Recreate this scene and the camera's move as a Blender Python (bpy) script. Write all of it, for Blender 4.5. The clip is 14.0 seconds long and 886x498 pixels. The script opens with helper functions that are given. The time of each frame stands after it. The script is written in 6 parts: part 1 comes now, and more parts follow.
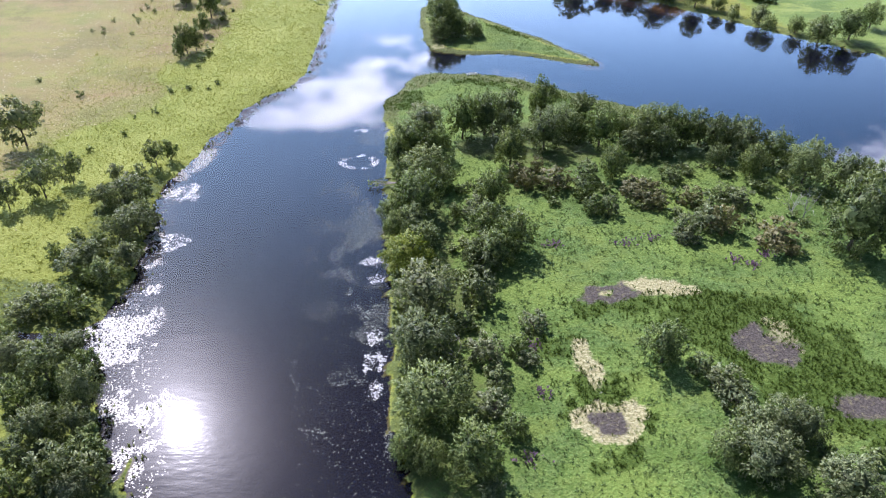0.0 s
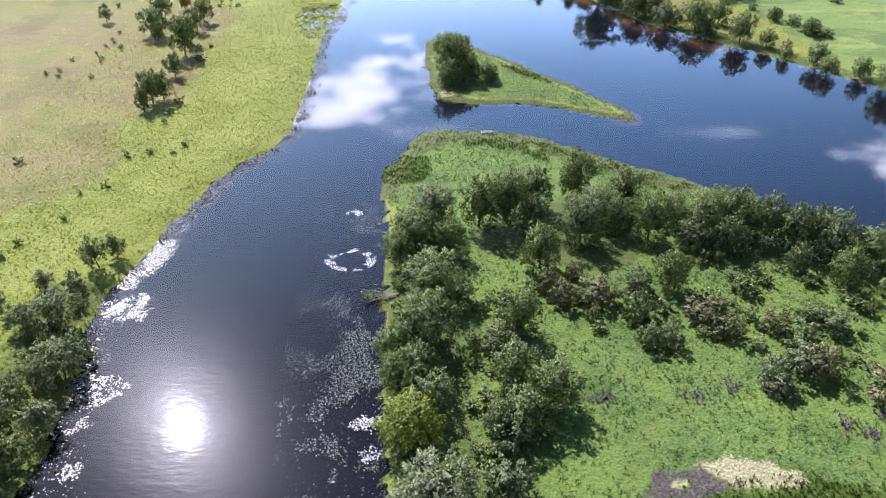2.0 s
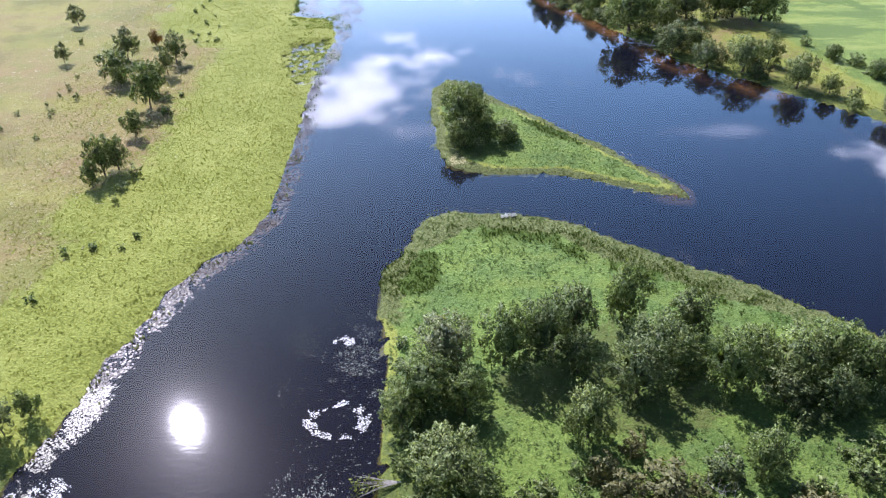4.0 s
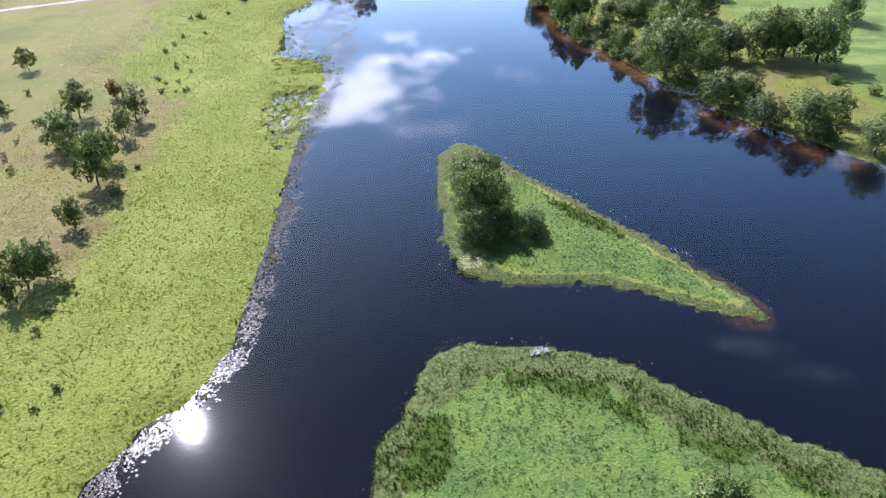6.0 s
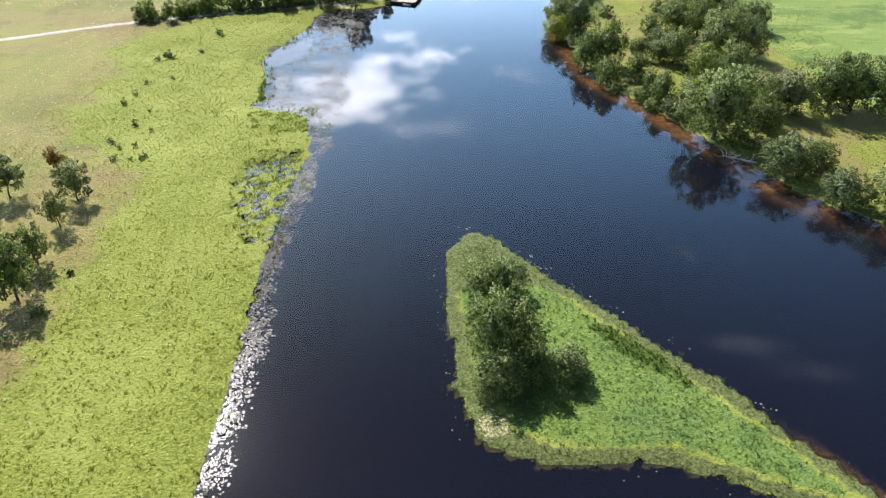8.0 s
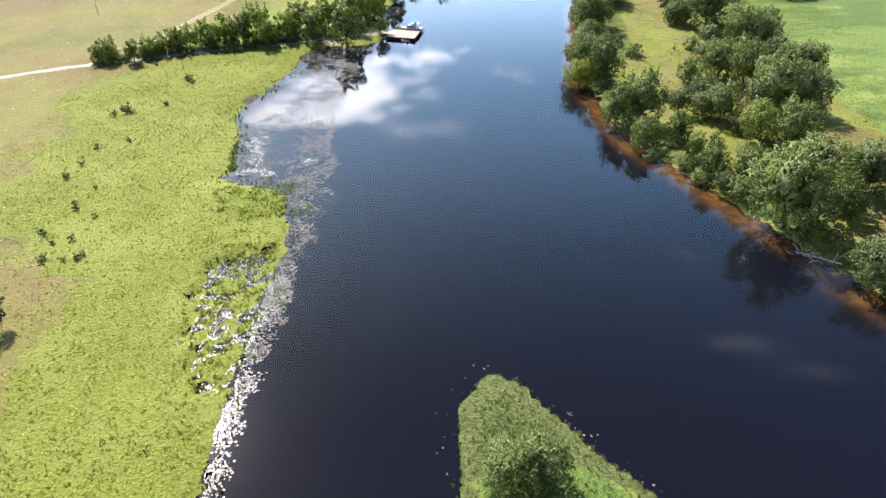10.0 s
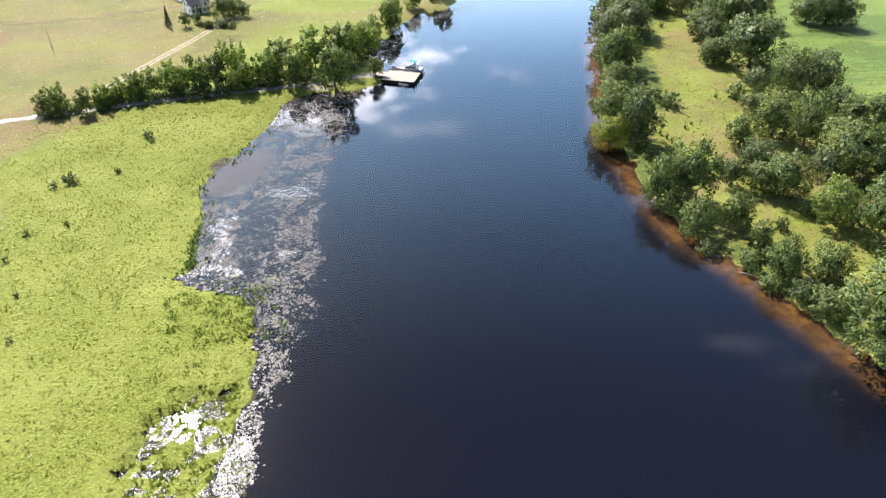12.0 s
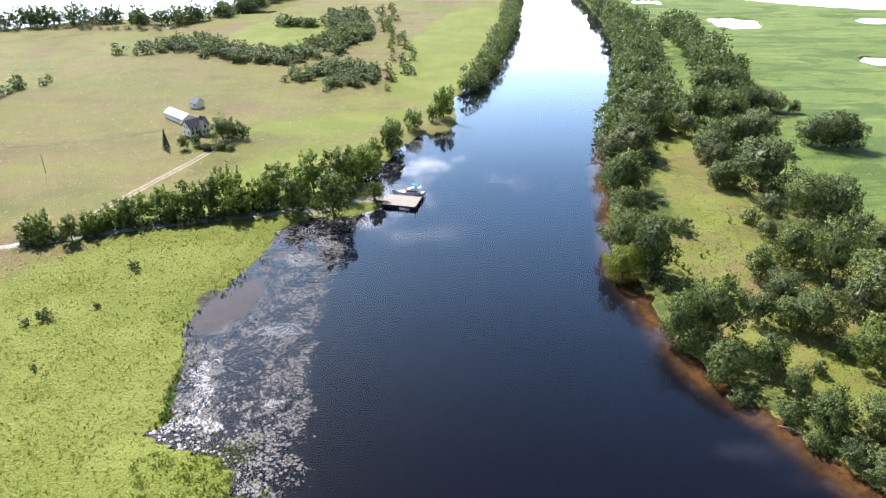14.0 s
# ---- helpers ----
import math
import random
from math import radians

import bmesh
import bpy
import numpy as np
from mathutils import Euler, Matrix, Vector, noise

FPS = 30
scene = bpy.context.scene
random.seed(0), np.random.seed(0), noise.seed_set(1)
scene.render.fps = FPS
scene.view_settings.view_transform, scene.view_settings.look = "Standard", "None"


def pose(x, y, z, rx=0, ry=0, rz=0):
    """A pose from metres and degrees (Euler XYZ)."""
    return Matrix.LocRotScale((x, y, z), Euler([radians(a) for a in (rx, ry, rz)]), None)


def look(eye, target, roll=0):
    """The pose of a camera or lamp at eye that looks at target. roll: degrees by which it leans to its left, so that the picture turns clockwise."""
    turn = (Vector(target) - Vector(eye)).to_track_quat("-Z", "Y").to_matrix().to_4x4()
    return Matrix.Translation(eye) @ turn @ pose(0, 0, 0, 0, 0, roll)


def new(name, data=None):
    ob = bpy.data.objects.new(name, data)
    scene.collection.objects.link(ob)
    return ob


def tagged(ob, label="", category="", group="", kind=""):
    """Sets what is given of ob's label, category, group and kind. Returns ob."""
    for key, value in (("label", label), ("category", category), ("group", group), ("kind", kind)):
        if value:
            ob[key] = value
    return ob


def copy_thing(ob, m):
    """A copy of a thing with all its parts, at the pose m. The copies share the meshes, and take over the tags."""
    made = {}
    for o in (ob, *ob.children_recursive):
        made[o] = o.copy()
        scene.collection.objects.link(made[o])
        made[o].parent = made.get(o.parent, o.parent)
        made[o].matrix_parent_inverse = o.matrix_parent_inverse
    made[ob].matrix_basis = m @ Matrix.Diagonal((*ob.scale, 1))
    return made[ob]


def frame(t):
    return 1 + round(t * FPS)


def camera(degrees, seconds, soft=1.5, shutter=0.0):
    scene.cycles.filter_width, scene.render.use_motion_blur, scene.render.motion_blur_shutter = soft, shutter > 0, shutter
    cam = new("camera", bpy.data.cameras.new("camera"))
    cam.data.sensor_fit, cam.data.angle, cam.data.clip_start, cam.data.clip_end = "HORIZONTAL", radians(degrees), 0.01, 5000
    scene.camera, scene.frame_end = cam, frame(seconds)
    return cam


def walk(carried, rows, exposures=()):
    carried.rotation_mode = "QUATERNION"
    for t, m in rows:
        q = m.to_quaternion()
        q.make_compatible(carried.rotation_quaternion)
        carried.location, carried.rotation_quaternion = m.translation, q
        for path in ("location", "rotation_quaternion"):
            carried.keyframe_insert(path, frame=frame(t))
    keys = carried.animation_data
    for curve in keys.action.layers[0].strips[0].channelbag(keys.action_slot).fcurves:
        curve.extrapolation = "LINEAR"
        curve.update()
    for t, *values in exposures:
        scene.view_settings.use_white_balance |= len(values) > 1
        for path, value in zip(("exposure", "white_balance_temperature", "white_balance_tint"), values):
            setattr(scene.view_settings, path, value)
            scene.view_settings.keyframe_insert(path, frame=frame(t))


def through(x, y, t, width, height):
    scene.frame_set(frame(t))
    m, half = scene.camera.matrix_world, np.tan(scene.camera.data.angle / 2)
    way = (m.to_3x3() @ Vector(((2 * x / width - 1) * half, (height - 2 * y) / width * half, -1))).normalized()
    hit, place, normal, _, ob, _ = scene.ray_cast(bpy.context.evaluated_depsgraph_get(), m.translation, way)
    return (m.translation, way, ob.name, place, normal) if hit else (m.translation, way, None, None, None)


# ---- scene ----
cam = camera(64.2, 14.0, 1.2)
METRES, EYE, TILT, LEAN, TURN = 283.0, 91.0, 0.15, 0.0, 0.0
ROWS = [
    (0.0, 0.0, 0.0, 0.0, -0.04, -35.57, 0.06),
    (0.5, -0.002, 0.0387, -0.0001, -0.02, -35.6, 0.05),
    (1.0, -0.0042, 0.0804, -0.0003, 0.04, -35.64, 0.04),
    (1.5, -0.0061, 0.1192, -0.0009, 0.09, -35.65, 0.02),
    (2.0, -0.0081, 0.1609, -0.0013, 0.14, -35.68, 0.04),
    (2.5, -0.0101, 0.1996, -0.0015, 0.19, -35.71, 0.06),
    (3.0, -0.0123, 0.2414, -0.0018, 0.2, -35.74, 0.1),
    (3.5, -0.0143, 0.2802, -0.0023, 0.22, -35.76, 0.15),
    (6.0, -0.0234, 0.4806, -0.0024, 0.21, -35.85, 0.44),
    (6.5, -0.0253, 0.5189, -0.0027, 0.2, -35.9, 0.49),
    (7.0, -0.0275, 0.5603, -0.0031, 0.18, -35.91, 0.5),
    (7.5, -0.0293, 0.5986, -0.0039, 0.15, -35.89, 0.53),
    (8.0, -0.0317, 0.64, -0.0044, 0.1, -35.89, 0.52),
    (10.5, -0.0412, 0.8361, -0.0061, -0.12, -35.85, 0.54),
    (11.0, -0.0434, 0.8774, -0.0067, -0.18, -35.88, 0.49),
    (11.5, -0.0454, 0.9156, -0.0073, -0.25, -35.87, 0.46),
    (12.0, -0.0468, 0.9461, -0.0075, -0.28, -35.88, 0.45),
    (12.5, -0.0477, 0.9588, -0.0078, -0.32, -35.87, 0.43),
    (13.0, -0.048, 0.9739, -0.0059, -0.31, -31.7, 0.49),
    (13.5, -0.0488, 0.9851, -0.0081, -0.33, -27.91, 0.5),
    (14.0, -0.0494, 0.9984, -0.0087, -0.34, -27.41, 0.51),
]
walk(cam, [(t, pose(0, 0, EYE, TILT, LEAN, TURN) @ pose(METRES * x, METRES * y, METRES * z, 90 + pitch, roll, yaw)) for t, x, y, z, yaw, pitch, roll in ROWS],
     [(0.0, 0.73, 5760, 27), (3.5, 0.78, 5740, 27), (6.5, 0.66, 5640, 22), (8.0, 0.72, 6280, 15), (10.5, 0.86, 6420, 17), (12.5, 0.92, 6360, 17), (13.2, 0.90, 6200, 19), (14.0, 0.69, 6060, 20)])


# ---- light ----
SUN_EL, SUN_AZ = 45.8, -28.85          # degrees; azimuth from +y towards +x
sun_to = Vector((math.sin(radians(SUN_AZ)) * math.cos(radians(SUN_EL)), math.cos(radians(SUN_AZ)) * math.cos(radians(SUN_EL)), math.sin(radians(SUN_EL))))
sun = new("sun", bpy.data.lights.new("sun", "SUN"))
sun.data.energy, sun.data.angle, sun.data.color = 5.2, radians(0.53), (1.0, 0.965, 0.915)
sun.matrix_world = look(sun_to * 400, (0, 0, 0))


class Nodes:
    """Short hand for building node trees."""

    def __init__(self, tree):
        self.tree = tree
        tree.nodes.clear()

    def add(self, kind, values=(), **settings):
        n = self.tree.nodes.new(kind)
        for k, v in settings.items():
            setattr(n, k, v)
        for k, v in dict(values).items():
            if isinstance(v, bpy.types.NodeSocket):
                self.tree.links.new(v, n.inputs[k])
            else:
                n.inputs[k].default_value = v
        return n

    def maths(self, op, a, b=0.0, c=0.0, clamp=False):
        return self.add("ShaderNodeMath", {0: a, 1: b, 2: c}, operation=op, use_clamp=clamp).outputs[0]

    def step(self, x, lo, hi, to=1.0):
        return self.add("ShaderNodeMapRange", {0: x, 1: lo, 2: hi, 3: 0.0, 4: to}, interpolation_type="SMOOTHSTEP").outputs[0]

    def mix(self, f, a, b, blend="MIX"):
        n = self.add("ShaderNodeMix", data_type="RGBA", blend_type=blend)
        for i, v in ((0, f), (6, a), (7, b)):
            if isinstance(v, bpy.types.NodeSocket):
                self.tree.links.new(v, n.inputs[i])
            elif i == 0:
                n.inputs[0].default_value = v
            else:
                n.inputs[i].default_value = (*v, 1.0)
        return n.outputs[2]

    def noise(self, where, scale, detail=3.0, rough=0.55, out=0):
        return self.add("ShaderNodeTexNoise", {"Vector": where, "Scale": scale, "Detail": detail, "Roughness": rough}).outputs[out]


world = bpy.data.worlds.new("sky")
scene.world = world
world.use_nodes = True
w = Nodes(world.node_tree)
sky = w.add("ShaderNodeTexSky", sky_type="NISHITA", sun_disc=False, sun_elevation=radians(SUN_EL), sun_rotation=radians(SUN_AZ), air_density=1.0, dust_density=0.6, ozone_density=1.5)
way = w.add("ShaderNodeTexCoord").outputs["Generated"]
xyz = w.add("ShaderNodeSeparateXYZ", {0: way})
up = w.maths("MAXIMUM", xyz.outputs[2], 0.02)
cu, cv = w.maths("DIVIDE", xyz.outputs[0], up), w.maths("DIVIDE", xyz.outputs[1], up)
deck = w.add("ShaderNodeCombineXYZ", {0: cu, 1: cv, 2: 0.0}).outputs[0]
ragged = w.noise(deck, 2.3, 8.0, 0.60)
wide = w.noise(deck, 0.32, 4.0, 0.5)


def puff(u, v, ru, rv, lift):
    """A cloud on the deck at (u, v)."""
    a = w.maths("DIVIDE", w.maths("SUBTRACT", cu, u), ru)
    b = w.maths("DIVIDE", w.maths("SUBTRACT", cv, v), rv)
    r2 = w.maths("ADD", w.maths("MULTIPLY", a, a), w.maths("MULTIPLY", b, b))
    return w.maths("MULTIPLY", w.maths("POWER", 2.718, w.maths("MULTIPLY", r2, -1.0)), lift)


clouds = [(-0.20, 2.45, 0.34, 0.36, 0.62), (-0.56, 2.12, 0.26, 0.17, 0.50), (1.32, 1.76, 0.34, 0.20, 0.44)]
wisps = [(0.84, 2.04, 0.22, 0.06, 0.55), (0.62, 1.06, 0.10, 0.04, 0.36), (0.76, 0.97, 0.16, 0.05, 0.38), (-0.10, 2.05, 0.26, 0.14, 0.45)]
mass = w.maths("MULTIPLY", wide, 0.12)
for c in clouds:
    mass = w.maths("ADD", mass, puff(*c))
cover = w.step(w.maths("ADD", mass, w.maths("MULTIPLY", ragged, 1.9)), 1.28, 1.66)
thin = w.maths("MULTIPLY", wide, 0.12)
for c in wisps:
    thin = w.maths("ADD", thin, puff(*c))
thin = w.step(w.maths("ADD", thin, w.maths("MULTIPLY", ragged, 1.9)), 1.24, 1.95, 0.30)
cover = w.maths("MAXIMUM", cover, thin)
# how far a direction lies on the sun's side
facing = w.maths("ADD", w.maths("MULTIPLY", xyz.outputs[0], sun_to.x / math.cos(radians(SUN_EL))), w.maths("MULTIPLY", xyz.outputs[1], sun_to.y / math.cos(radians(SUN_EL))))
haze = w.step(xyz.outputs[2], 0.24, 0.15)
veil = w.maths("MULTIPLY", haze, w.step(w.noise(deck, 0.25, 3.0), 0.30, 0.55))
cover = w.maths("MAXIMUM", cover, w.maths("MULTIPLY", veil, w.step(facing, -0.4, 0.5, 0.9)))
def lift(lo, hi, r, g, b_):
    return w.add("ShaderNodeCombineColor", {0: w.step(xyz.outputs[2], lo, hi, r), 1: w.step(xyz.outputs[2], lo, hi, g), 2: w.step(xyz.outputs[2], lo, hi, b_)}).outputs[0]


# the clear sky pales and brightens towards the horizon
low = w.mix(1.0, lift(0.78, 0.40, 1.75, 2.35, 2.35), lift(0.40, 0.20, 2.6, 2.1, 1.6), "ADD")
low = w.mix(w.step(facing, 0.0, 0.7), (0.15, 0.18, 0.22), low)
bright = w.mix(1.0, (0.27, 0.27, 0.27), low, "ADD")
sky_col = w.mix(cover, (0, 0, 0), (44.0, 45.0, 47.0))
keep = w.mix(cover, (1, 1, 1), (0.25, 0.25, 0.25))
total = w.mix(1.0, w.mix(1.0, w.mix(1.0, sky.outputs[0], bright, "MULTIPLY"), keep, "MULTIPLY"), sky_col, "ADD")
back = w.add("ShaderNodeBackground", {"Color": total, "Strength": 0.11})
w.tree.links.new(back.outputs[0], w.add("ShaderNodeOutputWorld").inputs[0])

# ---- materials ----


def material(name):
    m = bpy.data.materials.new(name)
    m.use_nodes = True
    return m, Nodes(m.node_tree)


def finish(n, shader, bump=None, strength=0.5, distance=0.1):
    out = n.add("ShaderNodeOutputMaterial", {"Surface": shader.outputs[0]})
    if bump is not None:
        b = n.add("ShaderNodeBump", {"Height": bump, "Strength": strength, "Distance": distance})
        n.tree.links.new(b.outputs[0], shader.inputs["Normal"])
    return out


def plain(name, base, rough=0.6, metal=0.0, vary=0.25, scale=3.0, bump=0.2, spec=0.4):
    """Paint, wood, metal: a base colour with blotches and fine grain."""
    m, n = material(name)
    at = n.add("ShaderNodeTexCoord").outputs["Object"]
    blot, grain = n.noise(at, scale, 4.0), n.noise(at, scale * 14, 3.0)
    f = n.maths("ADD", n.maths("MULTIPLY", blot, 0.6), n.maths("MULTIPLY", grain, 0.4))
    lo, hi = [c * (1 - vary) for c in base], [min(1.0, c * (1 + vary)) for c in base]
    col = n.mix(n.step(f, 0.3, 0.7), lo, hi)
    p = n.add("ShaderNodeBsdfPrincipled", {"Base Color": col, "Roughness": rough, "Metallic": metal, "Specular IOR Level": spec})
    finish(n, p, grain, bump, 0.03)
    return m


def leafy(name, base, tip, through=0.22, spread=0.35):
    """Leaves: each leaf and each plant a little different, light passing through."""
    m, n = material(name)
    leaf = n.add("ShaderNodeNewGeometry").outputs["Random Per Island"]
    plant = n.add("ShaderNodeObjectInfo").outputs["Random"]
    col = n.mix(n.maths("POWER", leaf, 1.6), base, tip)
    dark = n.maths("ADD", 1.0 - spread / 2, n.maths("MULTIPLY", plant, spread))
    col = n.mix(1.0, col, n.add("ShaderNodeCombineColor", {0: dark, 1: n.maths("POWER", dark, 0.7), 2: dark}).outputs[0], "MULTIPLY")
    p = n.add("ShaderNodeBsdfPrincipled", {"Base Color": col, "Roughness": 0.55, "Specular IOR Level": 0.22})
    back = n.add("ShaderNodeBsdfTranslucent", {"Color": n.mix(1.0, col, (1.5, 1.6, 0.6), "MULTIPLY")})
    s = n.add("ShaderNodeMixShader", {0: through, 1: p.outputs[0], 2: back.outputs[0]})
    n.add("ShaderNodeOutputMaterial", {"Surface": s.outputs[0]})
    return m


BARK = plain("bark", (0.10, 0.08, 0.06), 0.9, vary=0.4, scale=4, bump=0.6)
DEAD = plain("dead_wood", (0.36, 0.33, 0.30), 0.85, vary=0.3, scale=6, bump=0.5)
LEAF = leafy("leaves", (0.056, 0.080, 0.021), (0.240, 0.295, 0.096), 0.19)
LEAF_LIGHT = leafy("light_leaves", (0.092, 0.135, 0.028), (0.250, 0.310, 0.092), 0.28)
LEAF_DARK = leafy("dark_leaves", (0.043, 0.064, 0.018), (0.200, 0.242, 0.090), 0.16)
LEAF_GREY = leafy("grey_green_leaves", (0.068, 0.088, 0.034), (0.255, 0.288, 0.130), 0.19)
# Paler than the near leaves: distance haze put into the leaf colour.
LEAF_HAZED = leafy("haze_paled_leaves", (0.085, 0.116, 0.048), (0.245, 0.290, 0.140), 0.22)
LEAF_YELLOW = leafy("yellow_green_leaves", (0.120, 0.150, 0.016), (0.26, 0.29, 0.040), 0.2)
LEAF_BROWN = leafy("brownish_leaves", (0.105, 0.104, 0.038), (0.235, 0.222, 0.090), 0.2)
LEAF_ORANGE = leafy("orange_leaves", (0.17, 0.10, 0.03), (0.30, 0.17, 0.05))
NEEDLE = leafy("needles", (0.018, 0.034, 0.018), (0.035, 0.06, 0.03), 0.1)


def ground_material():
    """Meadow, marsh, mud and river bed, laid out by the plan's cover weights."""
    m, n = material("ground")
    at = n.add("ShaderNodeTexCoord").outputs["Object"]

    def weight(name):
        return n.add("ShaderNodeAttribute", attribute_name=name).outputs["Fac"]

    fine, mid, big = n.noise(at, 2.2, 4.0, 0.65), n.noise(at, 0.55, 4.0, 0.6), n.noise(at, 0.05, 4.0, 0.6)
    edge = n.maths("ADD", n.maths("MULTIPLY", n.maths("SUBTRACT", mid, 0.5), 1.0), n.maths("MULTIPLY", n.maths("SUBTRACT", fine, 0.5), 0.7))

    def cover(name, lo=0.35, hi=0.65):
        return n.step(n.maths("ADD", weight(name), edge), lo, hi)

    grass = n.mix(n.step(fine, 0.35, 0.68), (0.132, 0.162, 0.023), (0.252, 0.275, 0.050))
    grass = n.mix(n.step(big, 0.40, 0.65), grass, n.mix(fine, (0.182, 0.206, 0.036), (0.276, 0.298, 0.065)))
    rows = n.noise(n.add("ShaderNodeMapping", {"Vector": at, "Rotation": (0, 0, radians(-24)), "Scale": (0.012, 0.055, 1.0)}).outputs[0], 1.0, 6.0, 0.65)
    dry = n.mix(n.step(fine, 0.3, 0.7), (0.180, 0.160, 0.056), (0.295, 0.258, 0.098))
    dry = n.mix(n.step(mid, 0.42, 0.66, 0.6), dry, (0.250, 0.202, 0.090))
    dry = n.mix(n.step(rows, 0.44, 0.62, 0.85), dry, n.mix(fine, (0.195, 0.196, 0.048), (0.285, 0.275, 0.078)))
    dry = n.mix(n.step(rows, 0.42, 0.30, 0.7), dry, (0.265, 0.190, 0.095))
    mottle = n.noise(at, 0.20, 7.0, 0.72)
    dry = n.mix(n.step(mottle, 0.50, 0.70, 0.55), dry, (0.155, 0.150, 0.044))
    broad, drain = n.noise(at, 0.018, 6.0, 0.65), n.noise(at, 0.032, 6.0, 0.7)
    dry = n.mix(n.step(broad, 0.50, 0.60, 0.75), dry, n.mix(fine, (0.150, 0.168, 0.040), (0.215, 0.225, 0.060)))
    dry = n.mix(n.step(broad, 0.48, 0.36, 0.8), dry, n.mix(fine, (0.175, 0.125, 0.058), (0.265, 0.195, 0.095)))
    dry = n.mix(n.step(drain, 0.52, 0.60, 0.45), dry, (0.130, 0.120, 0.040))
    dry = n.mix(1.0, dry, (0.92, 0.90, 0.82), "MULTIPLY")
    lush = n.mix(n.step(fine, 0.35, 0.68), (0.058, 0.108, 0.022), (0.135, 0.200, 0.048))
    lush = n.mix(n.step(mid, 0.45, 0.7, 0.6), lush, (0.120, 0.172, 0.054))
    streak = n.noise(n.add("ShaderNodeMapping", {"Vector": at, "Rotation": (0, 0, radians(8)), "Scale": (0.055, 0.12, 1.0)}).outputs[0], 1.0, 7.0, 0.68)
    lush = n.mix(n.step(streak, 0.50, 0.66, 0.85), lush, (0.060, 0.105, 0.017))
    lush = n.mix(n.step(streak, 0.53, 0.38, 0.55), lush, (0.150, 0.195, 0.036))
    lush = n.mix(n.step(big, 0.42, 0.62, 0.7), lush, n.mix(n.step(fine, 0.3, 0.7), (0.110, 0.175, 0.028), (0.185, 0.250, 0.052)))
    wisp = n.noise(n.add("ShaderNodeMapping", {"Vector": at, "Scale": (0.03, 0.11, 1.0)}).outputs[0], 1.0, 6.0, 0.7)
    field = n.mix(n.step(fine, 0.35, 0.68), (0.115, 0.178, 0.034), (0.205, 0.268, 0.066))
    field = n.mix(n.step(wisp, 0.50, 0.64, 0.8), field, n.mix(fine, (0.20, 0.25, 0.055), (0.28, 0.32, 0.085)))
    field = n.mix(n.step(drain, 0.54, 0.62, 0.8), field, n.mix(fine, (0.055, 0.105, 0.022), (0.110, 0.165, 0.036)))
    bands = n.noise(n.add("ShaderNodeMapping", {"Vector": at, "Rotation": (0, 0, radians(-6)), "Scale": (0.016, 0.055, 1.0)}).outputs[0], 1.0, 7.0, 0.7)
    field = n.mix(n.step(bands, 0.50, 0.60, 0.85), field, n.mix(fine, (0.062, 0.112, 0.024), (0.120, 0.178, 0.042)))
    sedge = n.mix(n.step(fine, 0.3, 0.7), (0.040, 0.072, 0.009), (0.080, 0.120, 0.018))
    mud = n.mix(n.step(fine, 0.35, 0.65), (0.048, 0.040, 0.033), (0.105, 0.090, 0.074))
    weed = n.noise(at, 0.9, 6.0, 0.75)
    mud = n.mix(n.step(weed, 0.52, 0.66, 0.8), mud, n.mix(fine, (0.12, 0.115, 0.05), (0.24, 0.21, 0.12)))
    straw = n.mix(n.step(fine, 0.3, 0.7), (0.20, 0.19, 0.075), (0.46, 0.42, 0.23))
    reed = n.mix(n.step(fine, 0.35, 0.65), (0.060, 0.076, 0.022), (0.140, 0.160, 0.050))
    # Near black: light lost in deep water is put into the bed colour.
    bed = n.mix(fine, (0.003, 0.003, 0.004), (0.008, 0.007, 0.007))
    sand = n.mix(n.step(mid, 0.3, 0.7), (0.26, 0.165, 0.055), (0.46, 0.32, 0.125))
    gravel = n.mix(n.step(fine, 0.3, 0.7), (0.30, 0.26, 0.19), (0.44, 0.39, 0.30))
    # Darker green under the trees: their shade put into the ground colour.
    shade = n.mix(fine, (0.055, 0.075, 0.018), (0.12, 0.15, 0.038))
    col = grass
    for name, c in (("dry", dry), ("lush", lush), ("field", field), ("grove_shade", shade), ("sedge", sedge), ("reed", reed), ("straw", straw), ("mud", mud), ("gravel", gravel)):
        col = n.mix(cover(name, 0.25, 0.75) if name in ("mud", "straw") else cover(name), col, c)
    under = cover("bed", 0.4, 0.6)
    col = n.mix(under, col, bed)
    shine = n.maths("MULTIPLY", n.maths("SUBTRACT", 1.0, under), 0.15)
    col = n.mix(n.step(weight("sand"), 0.0, 1.0), col, sand)
    p = n.add("ShaderNodeBsdfPrincipled", {"Base Color": col, "Roughness": 0.9, "Specular IOR Level": shine})
    hump = n.noise(at, 1.7, 4.0, 0.6)
    h = n.maths("ADD", n.maths("MULTIPLY", mid, 0.45), n.maths("ADD", n.maths("MULTIPLY", fine, 0.35), n.maths("MULTIPLY", hump, 0.7)))
    finish(n, p, h, 1.0, 0.45)
    return m


